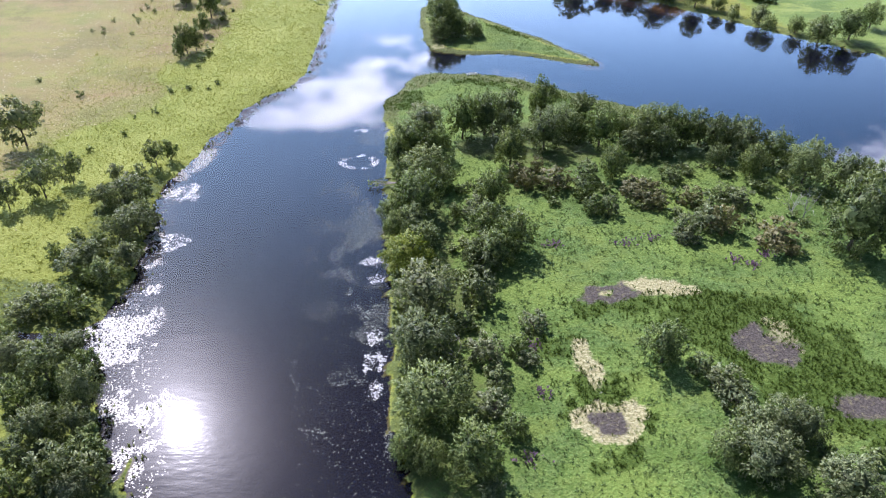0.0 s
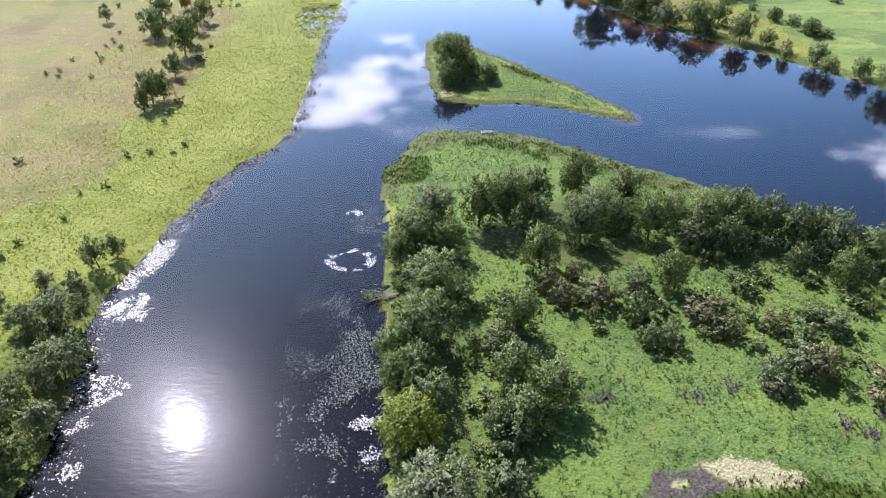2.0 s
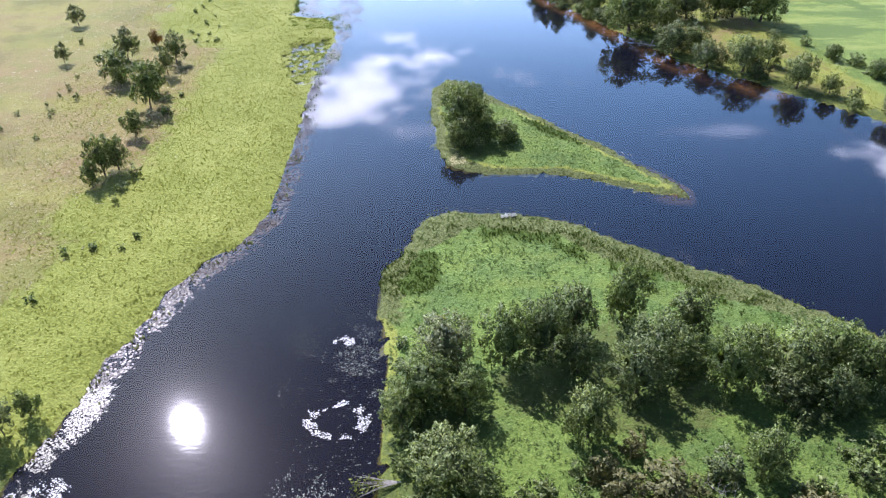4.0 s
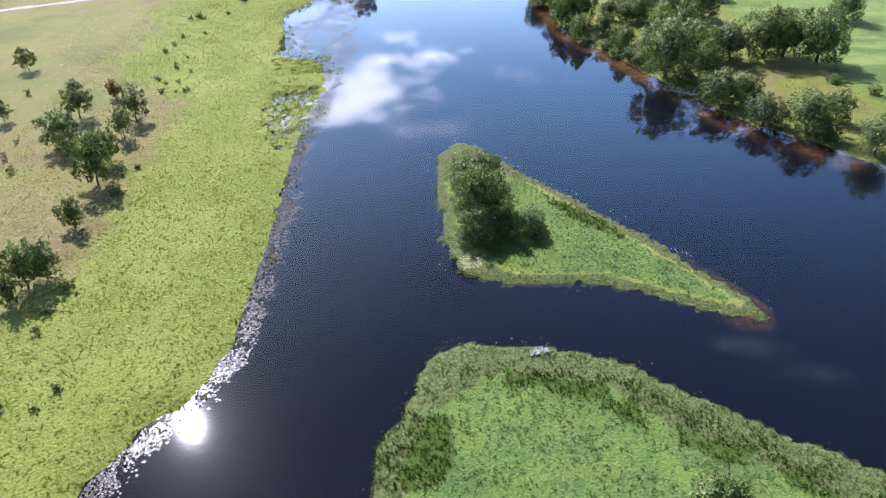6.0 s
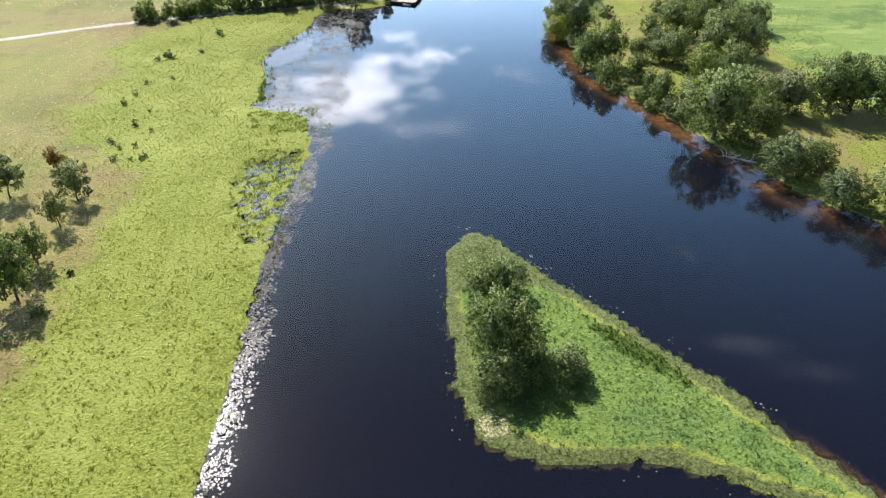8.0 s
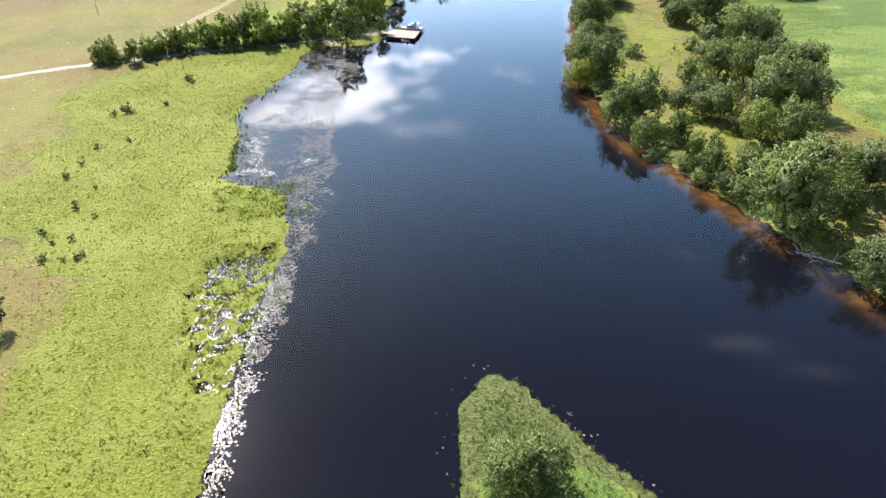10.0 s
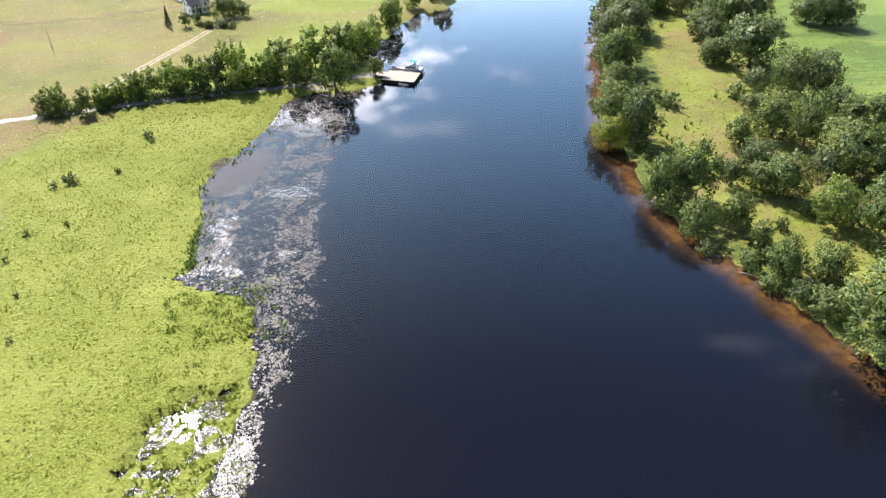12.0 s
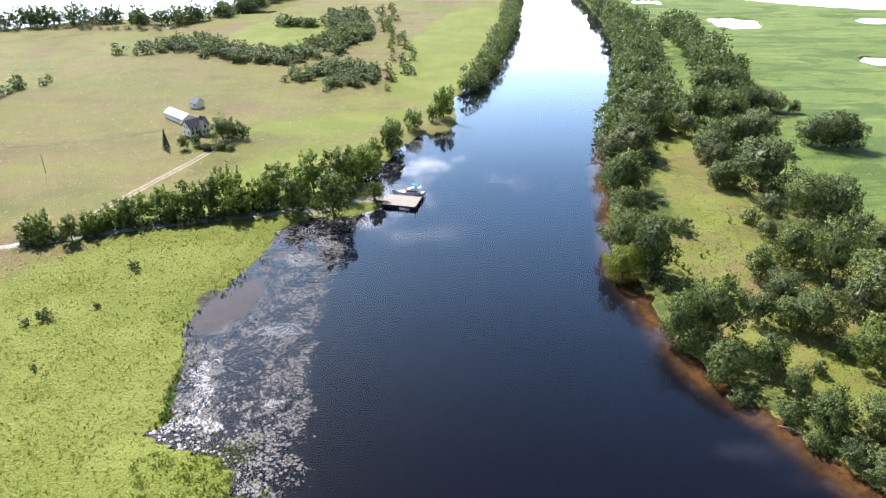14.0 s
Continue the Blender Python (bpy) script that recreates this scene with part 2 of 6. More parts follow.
def water_material():
    """Dark, tannin-brown river water: calm reaches and patches of light ripples."""
    m, n = material("river_water")
    at = n.add("ShaderNodeTexCoord").outputs["Object"]
    drift = n.add("ShaderNodeMapping", {"Vector": at, "Rotation": (0, 0, radians(9)), "Scale": (0.42, 1.15, 1.0)}).outputs[0]
    ripple, swell_ = n.noise(drift, 1.0, 2.0, 0.5), n.noise(drift, 0.28, 2.0, 0.5)
    reach = n.step(n.add("ShaderNodeSeparateXYZ", {0: at}).outputs[1], 185.0, 110.0)
    gust = n.maths("MULTIPLY", n.step(n.noise(at, 0.018, 3.0, 0.6), 0.34, 0.56), reach)
    h = n.maths("MULTIPLY", n.maths("ADD", ripple, n.maths("MULTIPLY", swell_, 1.6)), n.maths("ADD", 0.08, n.maths("MULTIPLY", gust, 0.92)))
    bump = n.add("ShaderNodeBump", {"Height": h, "Strength": 1.0, "Distance": 0.014}).outputs[0]
    gloss = n.add("ShaderNodeBsdfGlossy", {"Color": (1, 1, 1, 1), "Roughness": 0.030, "Normal": bump})
    broad = n.add("ShaderNodeBsdfGlossy", {"Color": (1, 1, 1, 1), "Roughness": 0.24, "Normal": bump})
    gloss = n.add("ShaderNodeMixShader", {0: n.maths("ADD", 0.012, n.maths("MULTIPLY", reach, 0.058)), 1: gloss.outputs[0], 2: broad.outputs[0]})
    clear = n.add("ShaderNodeBsdfTransparent", {"Color": (0.94, 0.81, 0.56, 1)})
    murk = n.add("ShaderNodeBsdfDiffuse", {"Color": (0.0130, 0.0165, 0.032, 1)})
    body = n.add("ShaderNodeMixShader", {0: 0.30, 1: clear.outputs[0], 2: murk.outputs[0]})
    f = n.add("ShaderNodeFresnel", {"IOR": 1.40, "Normal": bump}).outputs[0]
    s = n.add("ShaderNodeMixShader", {0: f, 1: body.outputs[0], 2: gloss.outputs[0]})
    n.add("ShaderNodeOutputMaterial", {"Surface": s.outputs[0]})
    return m


def tuft_material(name, lo, hi, through=0.3):
    m, n = material(name)
    r = n.add("ShaderNodeNewGeometry").outputs["Random Per Island"]
    at = n.add("ShaderNodeTexCoord").outputs["Object"]
    col = n.mix(n.maths("ADD", n.maths("MULTIPLY", r, 0.6), n.maths("MULTIPLY", n.noise(at, 0.15, 3.0), 0.4)), lo, hi)
    p = n.add("ShaderNodeBsdfPrincipled", {"Base Color": col, "Roughness": 0.7, "Specular IOR Level": 0.06})
    back = n.add("ShaderNodeBsdfTranslucent", {"Color": col})
    s = n.add("ShaderNodeMixShader", {0: through, 1: p.outputs[0], 2: back.outputs[0]})
    n.add("ShaderNodeOutputMaterial", {"Surface": s.outputs[0]})
    return m


GROUND, WATER = ground_material(), water_material()
TUFT_MEADOW = tuft_material("meadow_grass", (0.158, 0.186, 0.025), (0.312, 0.330, 0.060), 0.6)
TUFT_LUSH = tuft_material("lush_grass", (0.082, 0.130, 0.032), (0.190, 0.266, 0.086), 0.5)
TUFT_SEDGE = tuft_material("sedge_blades", (0.045, 0.080, 0.010), (0.100, 0.145, 0.022), 0.4)
TUFT_TUSSOCK = tuft_material("tussock_blades", (0.145, 0.182, 0.024), (0.27, 0.298, 0.050), 0.3)
TUFT_REED = tuft_material("reed_blades", (0.080, 0.110, 0.022), (0.205, 0.232, 0.062), 0.5)
TUFT_MARSH = tuft_material("marsh_grass", (0.15, 0.20, 0.028), (0.30, 0.36, 0.07), 0.5)
TUFT_STRAW = tuft_material("straw_blades", (0.42, 0.39, 0.22), (0.64, 0.60, 0.40), 0.4)


def pad_material(name, lo, hi, rough, spec):
    m, n = material(name)
    r = n.add("ShaderNodeNewGeometry").outputs["Random Per Island"]
    col = n.mix(r, lo, hi)
    p = n.add("ShaderNodeBsdfPrincipled", {"Base Color": col, "Roughness": rough, "Specular IOR Level": spec})
    n.add("ShaderNodeOutputMaterial", {"Surface": p.outputs[0]})
    return m


PAD = pad_material("lily_pads", (0.135, 0.130, 0.090), (0.32, 0.30, 0.225), 0.32, 0.27)
FILM = pad_material("weed_film", (0.050, 0.040, 0.032), (0.140, 0.112, 0.086), 0.30, 0.12)
PAD_WET = pad_material("wet_pads", (0.070, 0.058, 0.044), (0.150, 0.126, 0.098), 0.17, 0.22)
# Pale glossy base stands in for sun glint on the marsh water.
MARSH_GLINT = pad_material("marsh_glint_film", (0.15, 0.14, 0.12), (0.32, 0.30, 0.27), 0.28, 0.5)
PAD_GREEN = pad_material("green_pads", (0.075, 0.092, 0.055), (0.235, 0.250, 0.190), 0.38, 0.16)
PAD_DULL = pad_material("withered_pads", (0.080, 0.076, 0.056), (0.23, 0.215, 0.170), 0.5, 0.16)

# ---- plan of land and water ----
WEST_SHORE = [(-50, -400), (-48, 40), (-50, 64), (-55, 75), (-60, 86), (-64, 95), (-69, 97), (-78, 97.5), (-90, 97), (-112, 94), (-114, 99), (-90, 102), (-78, 100.5), (-70, 101), (-66, 105), (-65, 112), (-65, 119), (-67, 130), (-69, 140), (-71, 150), (-71, 157), (-69, 164), (-67, 172), (-67, 180), (-64, 187), (-62, 195), (-60, 204), (-55, 213), (-51, 219), (-47, 232), (-47, 255), (-47, 280), (-48.5, 305), (-47.5, 330)]
WEST_SHORE_NORTH = [(-46, 350), (-48, 362), (-51, 374), (-65, 380.5), (-71, 383), (-66, 386), (-67, 392), (-68, 405), (-73, 420), (-71, 430), (-65, 444), (-62, 458), (-61, 470), (-52, 476), (-40, 479), (-33, 484), (-32, 492), (-38, 503), (-40, 513), (-33, 527), (-28, 545), (-20, 555), (-12, 560), (-7, 570), (-7, 580), (-8, 605), (1, 636), (19, 701), (38, 792), (55, 928), (75, 1300), (75, 2600), (-2600, 2600), (-2600, -400)]
WEST_LAKE = [(-2600, 690), (-600, 760), (-420, 790), (-327, 808), (-290, 838), (-246, 846), (-195, 868), (-188, 900), (-170, 945), (-100, 1020), (0, 1110), (60, 1300), (60, 2700), (-2700, 2700)]
EAST_SHORE = [(900, -250), (420, 20), (300, 118), (220, 190), (158, 247), (134, 268), (118, 286), (101, 304), (92, 314), (80, 325), (72, 338), (66, 350), (60, 362), (54, 374), (48, 387), (41, 399), (37, 414), (36, 431), (33, 445), (36, 462), (40, 491), (43, 516), (64, 584), (84, 669), (99, 767), (109, 924), (125, 1300), (125, 2600), (2600, 2600), (2600, -250)]
EAST_LAKE = [(225, 960), (240, 925), (280, 885), (330, 855), (480, 820), (900, 780), (2700, 700), (2700, 2700), (190, 2700), (190, 1150)]
PENINSULA = [(-2, -400), (-5, 40), (-8, 64), (-10, 99), (-13, 137), (-16, 181), (-18, 204), (-15.5, 215), (-10, 226), (-6, 231), (4, 232), (16, 230), (26, 226), (37, 218), (49, 210), (60, 203), (70, 195), (82, 184), (100, 172), (120, 160), (180, 120), (260, 60), (560, -200), (560, -400)]
ISLAND = [(-10, 304), (-7, 310), (-3, 313), (3, 308), (10, 299), (24, 283), (39, 265), (48, 252), (54, 244), (55, 238), (52, 238), (40, 243), (31, 247), (20, 250), (9, 250), (2, 251), (-4, 254), (-7, 260), (-8.5, 275), (-9.5, 290)]


def rounded(points, per=4):
    """A closed outline through the points, rounded at each."""
    p = np.array(points, float)
    a, b, c, d = np.roll(p, 1, 0), p, np.roll(p, -1, 0), np.roll(p, -2, 0)
    t = (np.arange(per) / per)[None, :, None]
    a, b, c, d = (q[:, None, :] for q in (a, b, c, d))
    q = 0.5 * (2 * b + (c - a) * t + (2 * a - 5 * b + 4 * c - d) * t ** 2 + (3 * b - a - 3 * c + d) * t ** 3)
    return q.reshape(-1, 2)


def signed(outline, x, y):
    """Metres inside (+) or outside (-) of a closed outline."""
    best = np.full(x.shape, 1e18)
    inside = np.zeros(x.shape, bool)
    n = len(outline)
    for i in range(n):
        (ax, ay), (bx, by) = outline[i], outline[(i + 1) % n]
        dx, dy = bx - ax, by - ay
        t = np.clip(((x - ax) * dx + (y - ay) * dy) / max(dx * dx + dy * dy, 1e-9), 0, 1)
        best = np.minimum(best, (ax + t * dx - x) ** 2 + (ay + t * dy - y) ** 2)
        if ay != by:
            inside ^= ((ay > y) != (by > y)) & (x < ax + (y - ay) * dx / dy)
    return np.where(inside, 1, -1) * np.sqrt(best)


OUT = {"west": rounded(WEST_SHORE + WEST_SHORE_NORTH, 3), "west_lake": rounded(WEST_LAKE, 2), "east": rounded(EAST_SHORE, 3), "east_lake": rounded(EAST_LAKE, 2), "pen": rounded(PENINSULA, 3), "isle": rounded(ISLAND, 3)}


def waves(x, y, size, seed=0, octaves=3):
    """Smooth lattice noise in about -1..1 with features of the given size."""
    table = np.random.RandomState(seed + 1000).uniform(-1, 1, (64, 64))
    x, y = np.asarray(x, float), np.asarray(y, float)
    c, s_ = math.cos(0.6 + seed), math.sin(0.6 + seed)
    u, v = (x * c - y * s_) * 2 / size, (x * s_ + y * c) * 2 / size
    out, amp = np.zeros(x.shape), 1.0
    for o in range(octaves):
        iu, iv = np.floor(u).astype(int), np.floor(v).astype(int)
        fu, fv = u - iu, v - iv
        fu, fv = fu * fu * (3 - 2 * fu), fv * fv * (3 - 2 * fv)
        iu, iv, ju, jv = iu % 64, iv % 64, (iu + 1) % 64, (iv + 1) % 64
        out += amp * ((table[iu, iv] * (1 - fu) + table[ju, iv] * fu) * (1 - fv) + (table[iu, jv] * (1 - fu) + table[ju, jv] * fu) * fv)
        u, v, amp = u * 2.03 + 17.3, v * 2.03 + 5.1, amp * 0.55
    return out * 0.85


def smooth(v, lo, hi):
    t = np.clip((v - lo) / (hi - lo), 0, 1)
    return t * t * (3 - 2 * t)


def blob(x, y, cx, cy, rx, ry, turn=0.0, rag=0.25, seed=0):
    """About 1 inside a ragged ellipse, 0 outside."""
    c, s = math.cos(radians(turn)), math.sin(radians(turn))
    u, v = ((x - cx) * c + (y - cy) * s) / rx, ((y - cy) * c - (x - cx) * s) / ry
    near = u * u + v * v < 4.0
    out = np.zeros(x.shape)
    xs, ys = x[near], y[near]
    out[near] = 1 - smooth(np.sqrt(u[near] ** 2 + v[near] ** 2) + rag * waves(xs, ys, min(rx, ry) * 1.3, seed), 0.8, 1.2)
    return out


def along(x, y, points):
    """Distance from an open line of points."""
    best = np.full(np.shape(x), 1e18)
    for (ax, ay), (bx, by) in zip(points, points[1:]):
        dx, dy = bx - ax, by - ay
        t = np.clip(((x - ax) * dx + (y - ay) * dy) / (dx * dx + dy * dy), 0, 1)
        best = np.minimum(best, (ax + t * dx - x) ** 2 + (ay + t * dy - y) ** 2)
    return np.sqrt(best)


POOLS = [(195, 800, 17, 21), (232, 678, 10, 9), (300, 806, 14, 10), (-158, 873, 11, 8), (160, 905, 14, 8), (170, 640, 4, 2)]
ROAD = [(-420, 330), (-240, 408), (-175, 439), (-141, 455), (-123, 461), (-105, 468), (-85, 474), (-62, 480), (-45, 487), (-33, 490)]
TRACK = [(-120, 478), (-117, 486), (-111, 504), (-105, 520), (-100, 536), (-98, 548)]
TRACK_WEST = [(-260, 520), (-183, 540), (-163, 545), (-144, 551), (-125, 563), (-116, 566)]


def plan(x, y):
    """Height and cover weights at the places (x, y)."""
    x, y = np.asarray(x, float), np.asarray(y, float)
    rag = 0.9 * waves(x, y, 9, 3) + 0.5 * waves(x, y, 2.6, 4)
    west = np.minimum(signed(OUT["west"], x, y), -signed(OUT["west_lake"], x, y))
    east = np.minimum(signed(OUT["east"], x, y), -signed(OUT["east_lake"], x, y))
    for cx, cy, rx, ry in POOLS:
        pool = (np.sqrt(((x - cx) / rx) ** 2 + ((y - cy) / ry) ** 2) - 1) * min(rx, ry) + 5.0 * waves(x, y, 15, 8, 4)
        west, east = np.minimum(west, pool), np.minimum(east, pool)
    pen, isle = signed(OUT["pen"], x, y), signed(OUT["isle"], x, y)
    s = np.maximum(np.maximum(west, east), np.maximum(pen, isle)) + rag
    west, east, pen, isle = west + rag, east + rag, pen + rag, isle + rag
    c = {}
    # flooded marsh on the west shore
    marsh = blob(x, y, -53, 331, 8.0, 20, 4, 0.35, 11)
    high = 0.12 + 0.75 * smooth(s, 0, 7) + 0.5 * smooth(s, 8, 60) + 0.10 * waves(x, y, 7, 5) * smooth(s, 1, 6)
    high = np.where(isle > 0, 0.10 + 0.45 * smooth(s, 0, 5), high)
    high = high + 7.0 * smooth(west, 60, 420) * smooth(y, 380, 640)
    high = np.where(marsh > 0.35, -0.02 + 0.15 * waves(x, y, 1.6, 12), high)
    shelf = smooth(-along(x, y, [(66, 348), (54, 370), (41, 396), (37, 416), (34, 440), (38, 490), (48, 530)]), -11, -3) * smooth(-s, -1, 1)
    low = -0.08 - np.where(shelf > 0.05, 0.075, 0.30) * np.maximum(-s, 0)
    z = np.where(s > 0, high * smooth(s, -0.5, 1.2) + 0.03, np.maximum(low, -3.0))
    flat = blob(x, y, -66, 428, 7, 14, -20, 0.2, 82) * (s < 0)
    z = np.where(flat > 0.1, np.maximum(z, -0.25 - 0.5 * (1 - flat)), z)
    # Weight of the near-black bed that stands in for light lost in water.
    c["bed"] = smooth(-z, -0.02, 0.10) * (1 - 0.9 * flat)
    edge = along(x, y, EAST_SHORE[7:23])
    # Fades off the east shore: light lost with depth, put into the sand weight.
    c["sand"] = smooth(-z, 0.0, 0.05) * (1 - smooth(edge, 1.5, 9.0)) * (0.75 + 0.25 * waves(x, y, 8, 6)) * (x > 20) + 0.5 * smooth(x, 40, 52) * smooth(-z, -0.02, 0.05) * (1 - smooth(-s, 0.8, 3.2)) * (isle > -6) + 0.5 * flat
    wet = 4 + 2.0 * waves(x, y, 16, 9)
    # pasture: yellow-green by the water, dry and tan further in
    inland = np.where(west > -2, west, 0)
    c["dry"] = np.where(west > 0, np.clip(smooth(inland + 9 * waves(x, y, 45, 21) + np.where(y > 340, -12, 0), 26, 46) * (0.88 + 0.3 * waves(x, y, 28, 22)) + 0.55 * smooth(y, 480, 560), 0, 1), 0)
    c["dry"] = c["dry"] * (1 - 0.95 * blob(x, y, -108, 775, 46, 62, 10, 0.15, 24)) * (1 - 0.95 * blob(x, y, -2, 740, 30, 130, -8, 0.15, 25)) * (1 - 0.8 * blob(x, y, -62, 570, 34, 14, 20, 0.3, 26))
    c["dry"] = np.where((east > 0) & (x + 0.2 * (np.minimum(y, 520) - 360) < 118), 0.48 + 0.25 * waves(x, y, 15, 23), c["dry"])
    lush = np.where(pen > -1, smooth(pen, 1, 4), 0) + np.where(isle > 0, smooth(isle, 2.5, 5), 0) * smooth(x + 0.35 * (y - 250), 1.0, 6)
    c["field"] = np.where((east > 0), smooth(x + 0.2 * (np.minimum(y, 520) - 360), 112, 126), 0)
    c["lush"] = np.clip(lush, 0, 1)
    c["reed"] = np.clip(np.where(isle > 0, 1 - smooth(isle, 2.0, 4.0), 0) + np.where(pen > 0, (1 - smooth(pen - 3.6 * smooth(x, -13, -3) + 1.2 * waves(x, y, 6, 29), 4.2, 5.6)) * smooth(y, 185, 200), 0) + np.where((isle > 0), 1 - smooth(x + 0.35 * (y - 250), 0.0, 5), 0) + np.where(isle > 0, smooth(y, 288, 297), 0), 0, 1)
    tip = np.where(pen > 0, blob(x, y, -13, 208, 7, 8, 0, 0.3, 31) + 0.95 * blob(x, y, 34, 211, 22, 5, -30, 0.6, 32) * smooth(waves(x, y, 8, 132), -0.5, 0.1) + 0.8 * blob(x, y, 10, 222, 12, 2.5, -8, 0.5, 133), 0)
    ring = blob(x, y, 63, 98, 17, 15, -15, 0.35, 33) + 0.8 * blob(x, y, 46, 104, 16, 7, -12, 0.4, 34) + 0.9 * blob(x, y, 26, 88, 8, 19, 8, 0.5, 35) * smooth(waves(x, y, 7, 137), -0.5, 0.0) + blob(x, y, 70, 82, 15, 10, 0, 0.4, 36)
    wetter = 0.45 + 0.55 * smooth(waves(x, y, 9, 37), -0.45, 0.1)
    c["sedge"] = np.clip(tip + np.where(pen > 0, ring * wetter, 0) + np.where(west > 0, 0.8 * blob(x, y, -67, 396, 2.2, 13, 4, 0.3, 39) + 0.4 * blob(x, y, -57, 374, 9, 8, -20, 0.6, 139) * smooth(waves(x, y, 6, 145), -0.3, 0.4), 0) + np.where(isle > 0, blob(x, y, 25, 274, 10, 2.2, -47, 0.3, 40), 0), 0, 1)
    c["mud"] = np.clip(blob(x, y, 33, 110.5, 5.5, 3.2, 10, 0.3, 41) + blob(x, y, 60.5, 96, 6.5, 6, -20, 0.35, 42) + blob(x, y, 27, 77.5, 3.4, 2.4, -15, 0.3, 43) + blob(x, y, 71, 80, 5.5, 3, 0, 0.3, 44) + 0.7 * blob(x, y, -71, 431, 3, 3.5, 0, 0.3, 45) + flat, 0, 1)
    halo = blob(x, y, 44, 112.5, 7, 3, -10, 0.4, 51) + blob(x, y, 27, 78, 6, 4.6, 0, 0.3, 52) * 1.0 + blob(x, y, 25.5, 92, 1.8, 7, 14, 0.5, 53) + blob(x, y, 33, 111, 1.4, 1.2, 0, 0.2, 54) * 2 + 0.55 * blob(x, y, 63, 98, 3.4, 5.0, 20, 0.5, 55)
    c["mud"] = np.clip(c["mud"] - 0.9 * blob(x, y, 33, 111, 1.4, 1.2, 0, 0.2, 54) - 0.6 * blob(x, y, 63, 98, 3.0, 4.0, 20, 0.5, 55), 0, 1)
    c["straw"] = np.where(pen > 0, np.clip(halo, 0, 1), 0) + np.where((isle > 0), 0.5 * blob(x, y, -2, 257, 3, 3, 0, 0.3, 56), 0)
    c["gravel"] = np.clip(0.6 * blob(x, y, -52, 481, 5, 3, 10, 0.3, 57), 0, 1) * (s > 0)
    # Ground under trees and groves, where tree shade is painted in.
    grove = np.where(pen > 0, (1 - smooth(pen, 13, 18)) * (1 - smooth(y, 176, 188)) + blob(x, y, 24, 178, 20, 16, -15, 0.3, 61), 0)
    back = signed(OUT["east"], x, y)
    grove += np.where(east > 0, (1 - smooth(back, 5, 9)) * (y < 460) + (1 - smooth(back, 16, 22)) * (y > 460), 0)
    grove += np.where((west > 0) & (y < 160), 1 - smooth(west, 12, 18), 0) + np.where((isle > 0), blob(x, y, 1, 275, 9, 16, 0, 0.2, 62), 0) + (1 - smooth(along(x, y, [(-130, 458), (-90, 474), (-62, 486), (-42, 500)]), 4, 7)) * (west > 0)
    c["grove_shade"] = np.clip(grove, 0, 1) * 0.6
    return z, s, c, {"west": west, "east": east, "pen": pen, "isle": isle, "marsh": marsh}


def height(x, y):
    return plan(np.array([x]), np.array([y]))[0][0]


def ticks(lo, hi, fine_lo, fine_hi, step, grow=1.09):
    """Grid lines: even in the middle, wider and wider outside."""
    mid = list(np.arange(fine_lo, fine_hi + step / 2, step))
    d, v = step, mid[-1]
    while v < hi:
        d *= grow
        v += d
        mid.append(min(v, hi))
    d, v = step, mid[0]
    while v > lo:
        d *= grow
        v -= d
        mid.insert(0, max(v, lo))
    return np.array(mid)


def mesh_object(name, verts, faces, mat, parent=None, corners=None):
    me = bpy.data.meshes.new(name)
    if corners is None:
        me.from_pydata(verts, [], faces)
    else:
        verts = np.asarray(verts, np.float32)
        faces = np.asarray(faces, np.int32)
        me.vertices.add(len(verts))
        me.vertices.foreach_set("co", verts.ravel())
        me.loops.add(faces.size)
        me.loops.foreach_set("vertex_index", faces.ravel())
        me.polygons.add(len(faces))
        me.polygons.foreach_set("loop_start", np.arange(0, faces.size, corners, dtype=np.int32))
        me.update(calc_edges=True)
    me.materials.append(mat)
    ob = new(name, me)
    ob.parent = parent
    return ob


gx = ticks(-2600, 2600, -112, 104, 1.5, 1.055)
gy = ticks(-400, 2600, 50, 420, 1.6, 1.022)
GX, GY = np.meshgrid(gx, gy)
gz, gs, cover_w, regions = plan(GX, GY)
nx, ny = len(gx), len(gy)
idx = np.arange(nx * ny).reshape(ny, nx)
quads = np.stack([idx[:-1, :-1], idx[:-1, 1:], idx[1:, 1:], idx[1:, :-1]], -1).reshape(-1, 4)
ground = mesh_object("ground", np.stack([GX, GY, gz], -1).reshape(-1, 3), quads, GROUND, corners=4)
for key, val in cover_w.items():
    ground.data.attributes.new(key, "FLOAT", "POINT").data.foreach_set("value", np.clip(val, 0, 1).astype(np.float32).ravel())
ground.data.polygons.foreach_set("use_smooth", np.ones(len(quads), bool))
tagged(ground, "pasture, marsh and muddy river bed, deep-water darkness in its colour", "ground", kind="structure")

water = mesh_object("water", [(-2600, -400, 0), (2600, -400, 0), (2600, 2600, 0), (-2600, 2600, 0)], [(0, 1, 2, 3)], WATER)
tagged(water, "still dark tannin-brown river reflecting blue sky and cloud", "river", kind="structure")



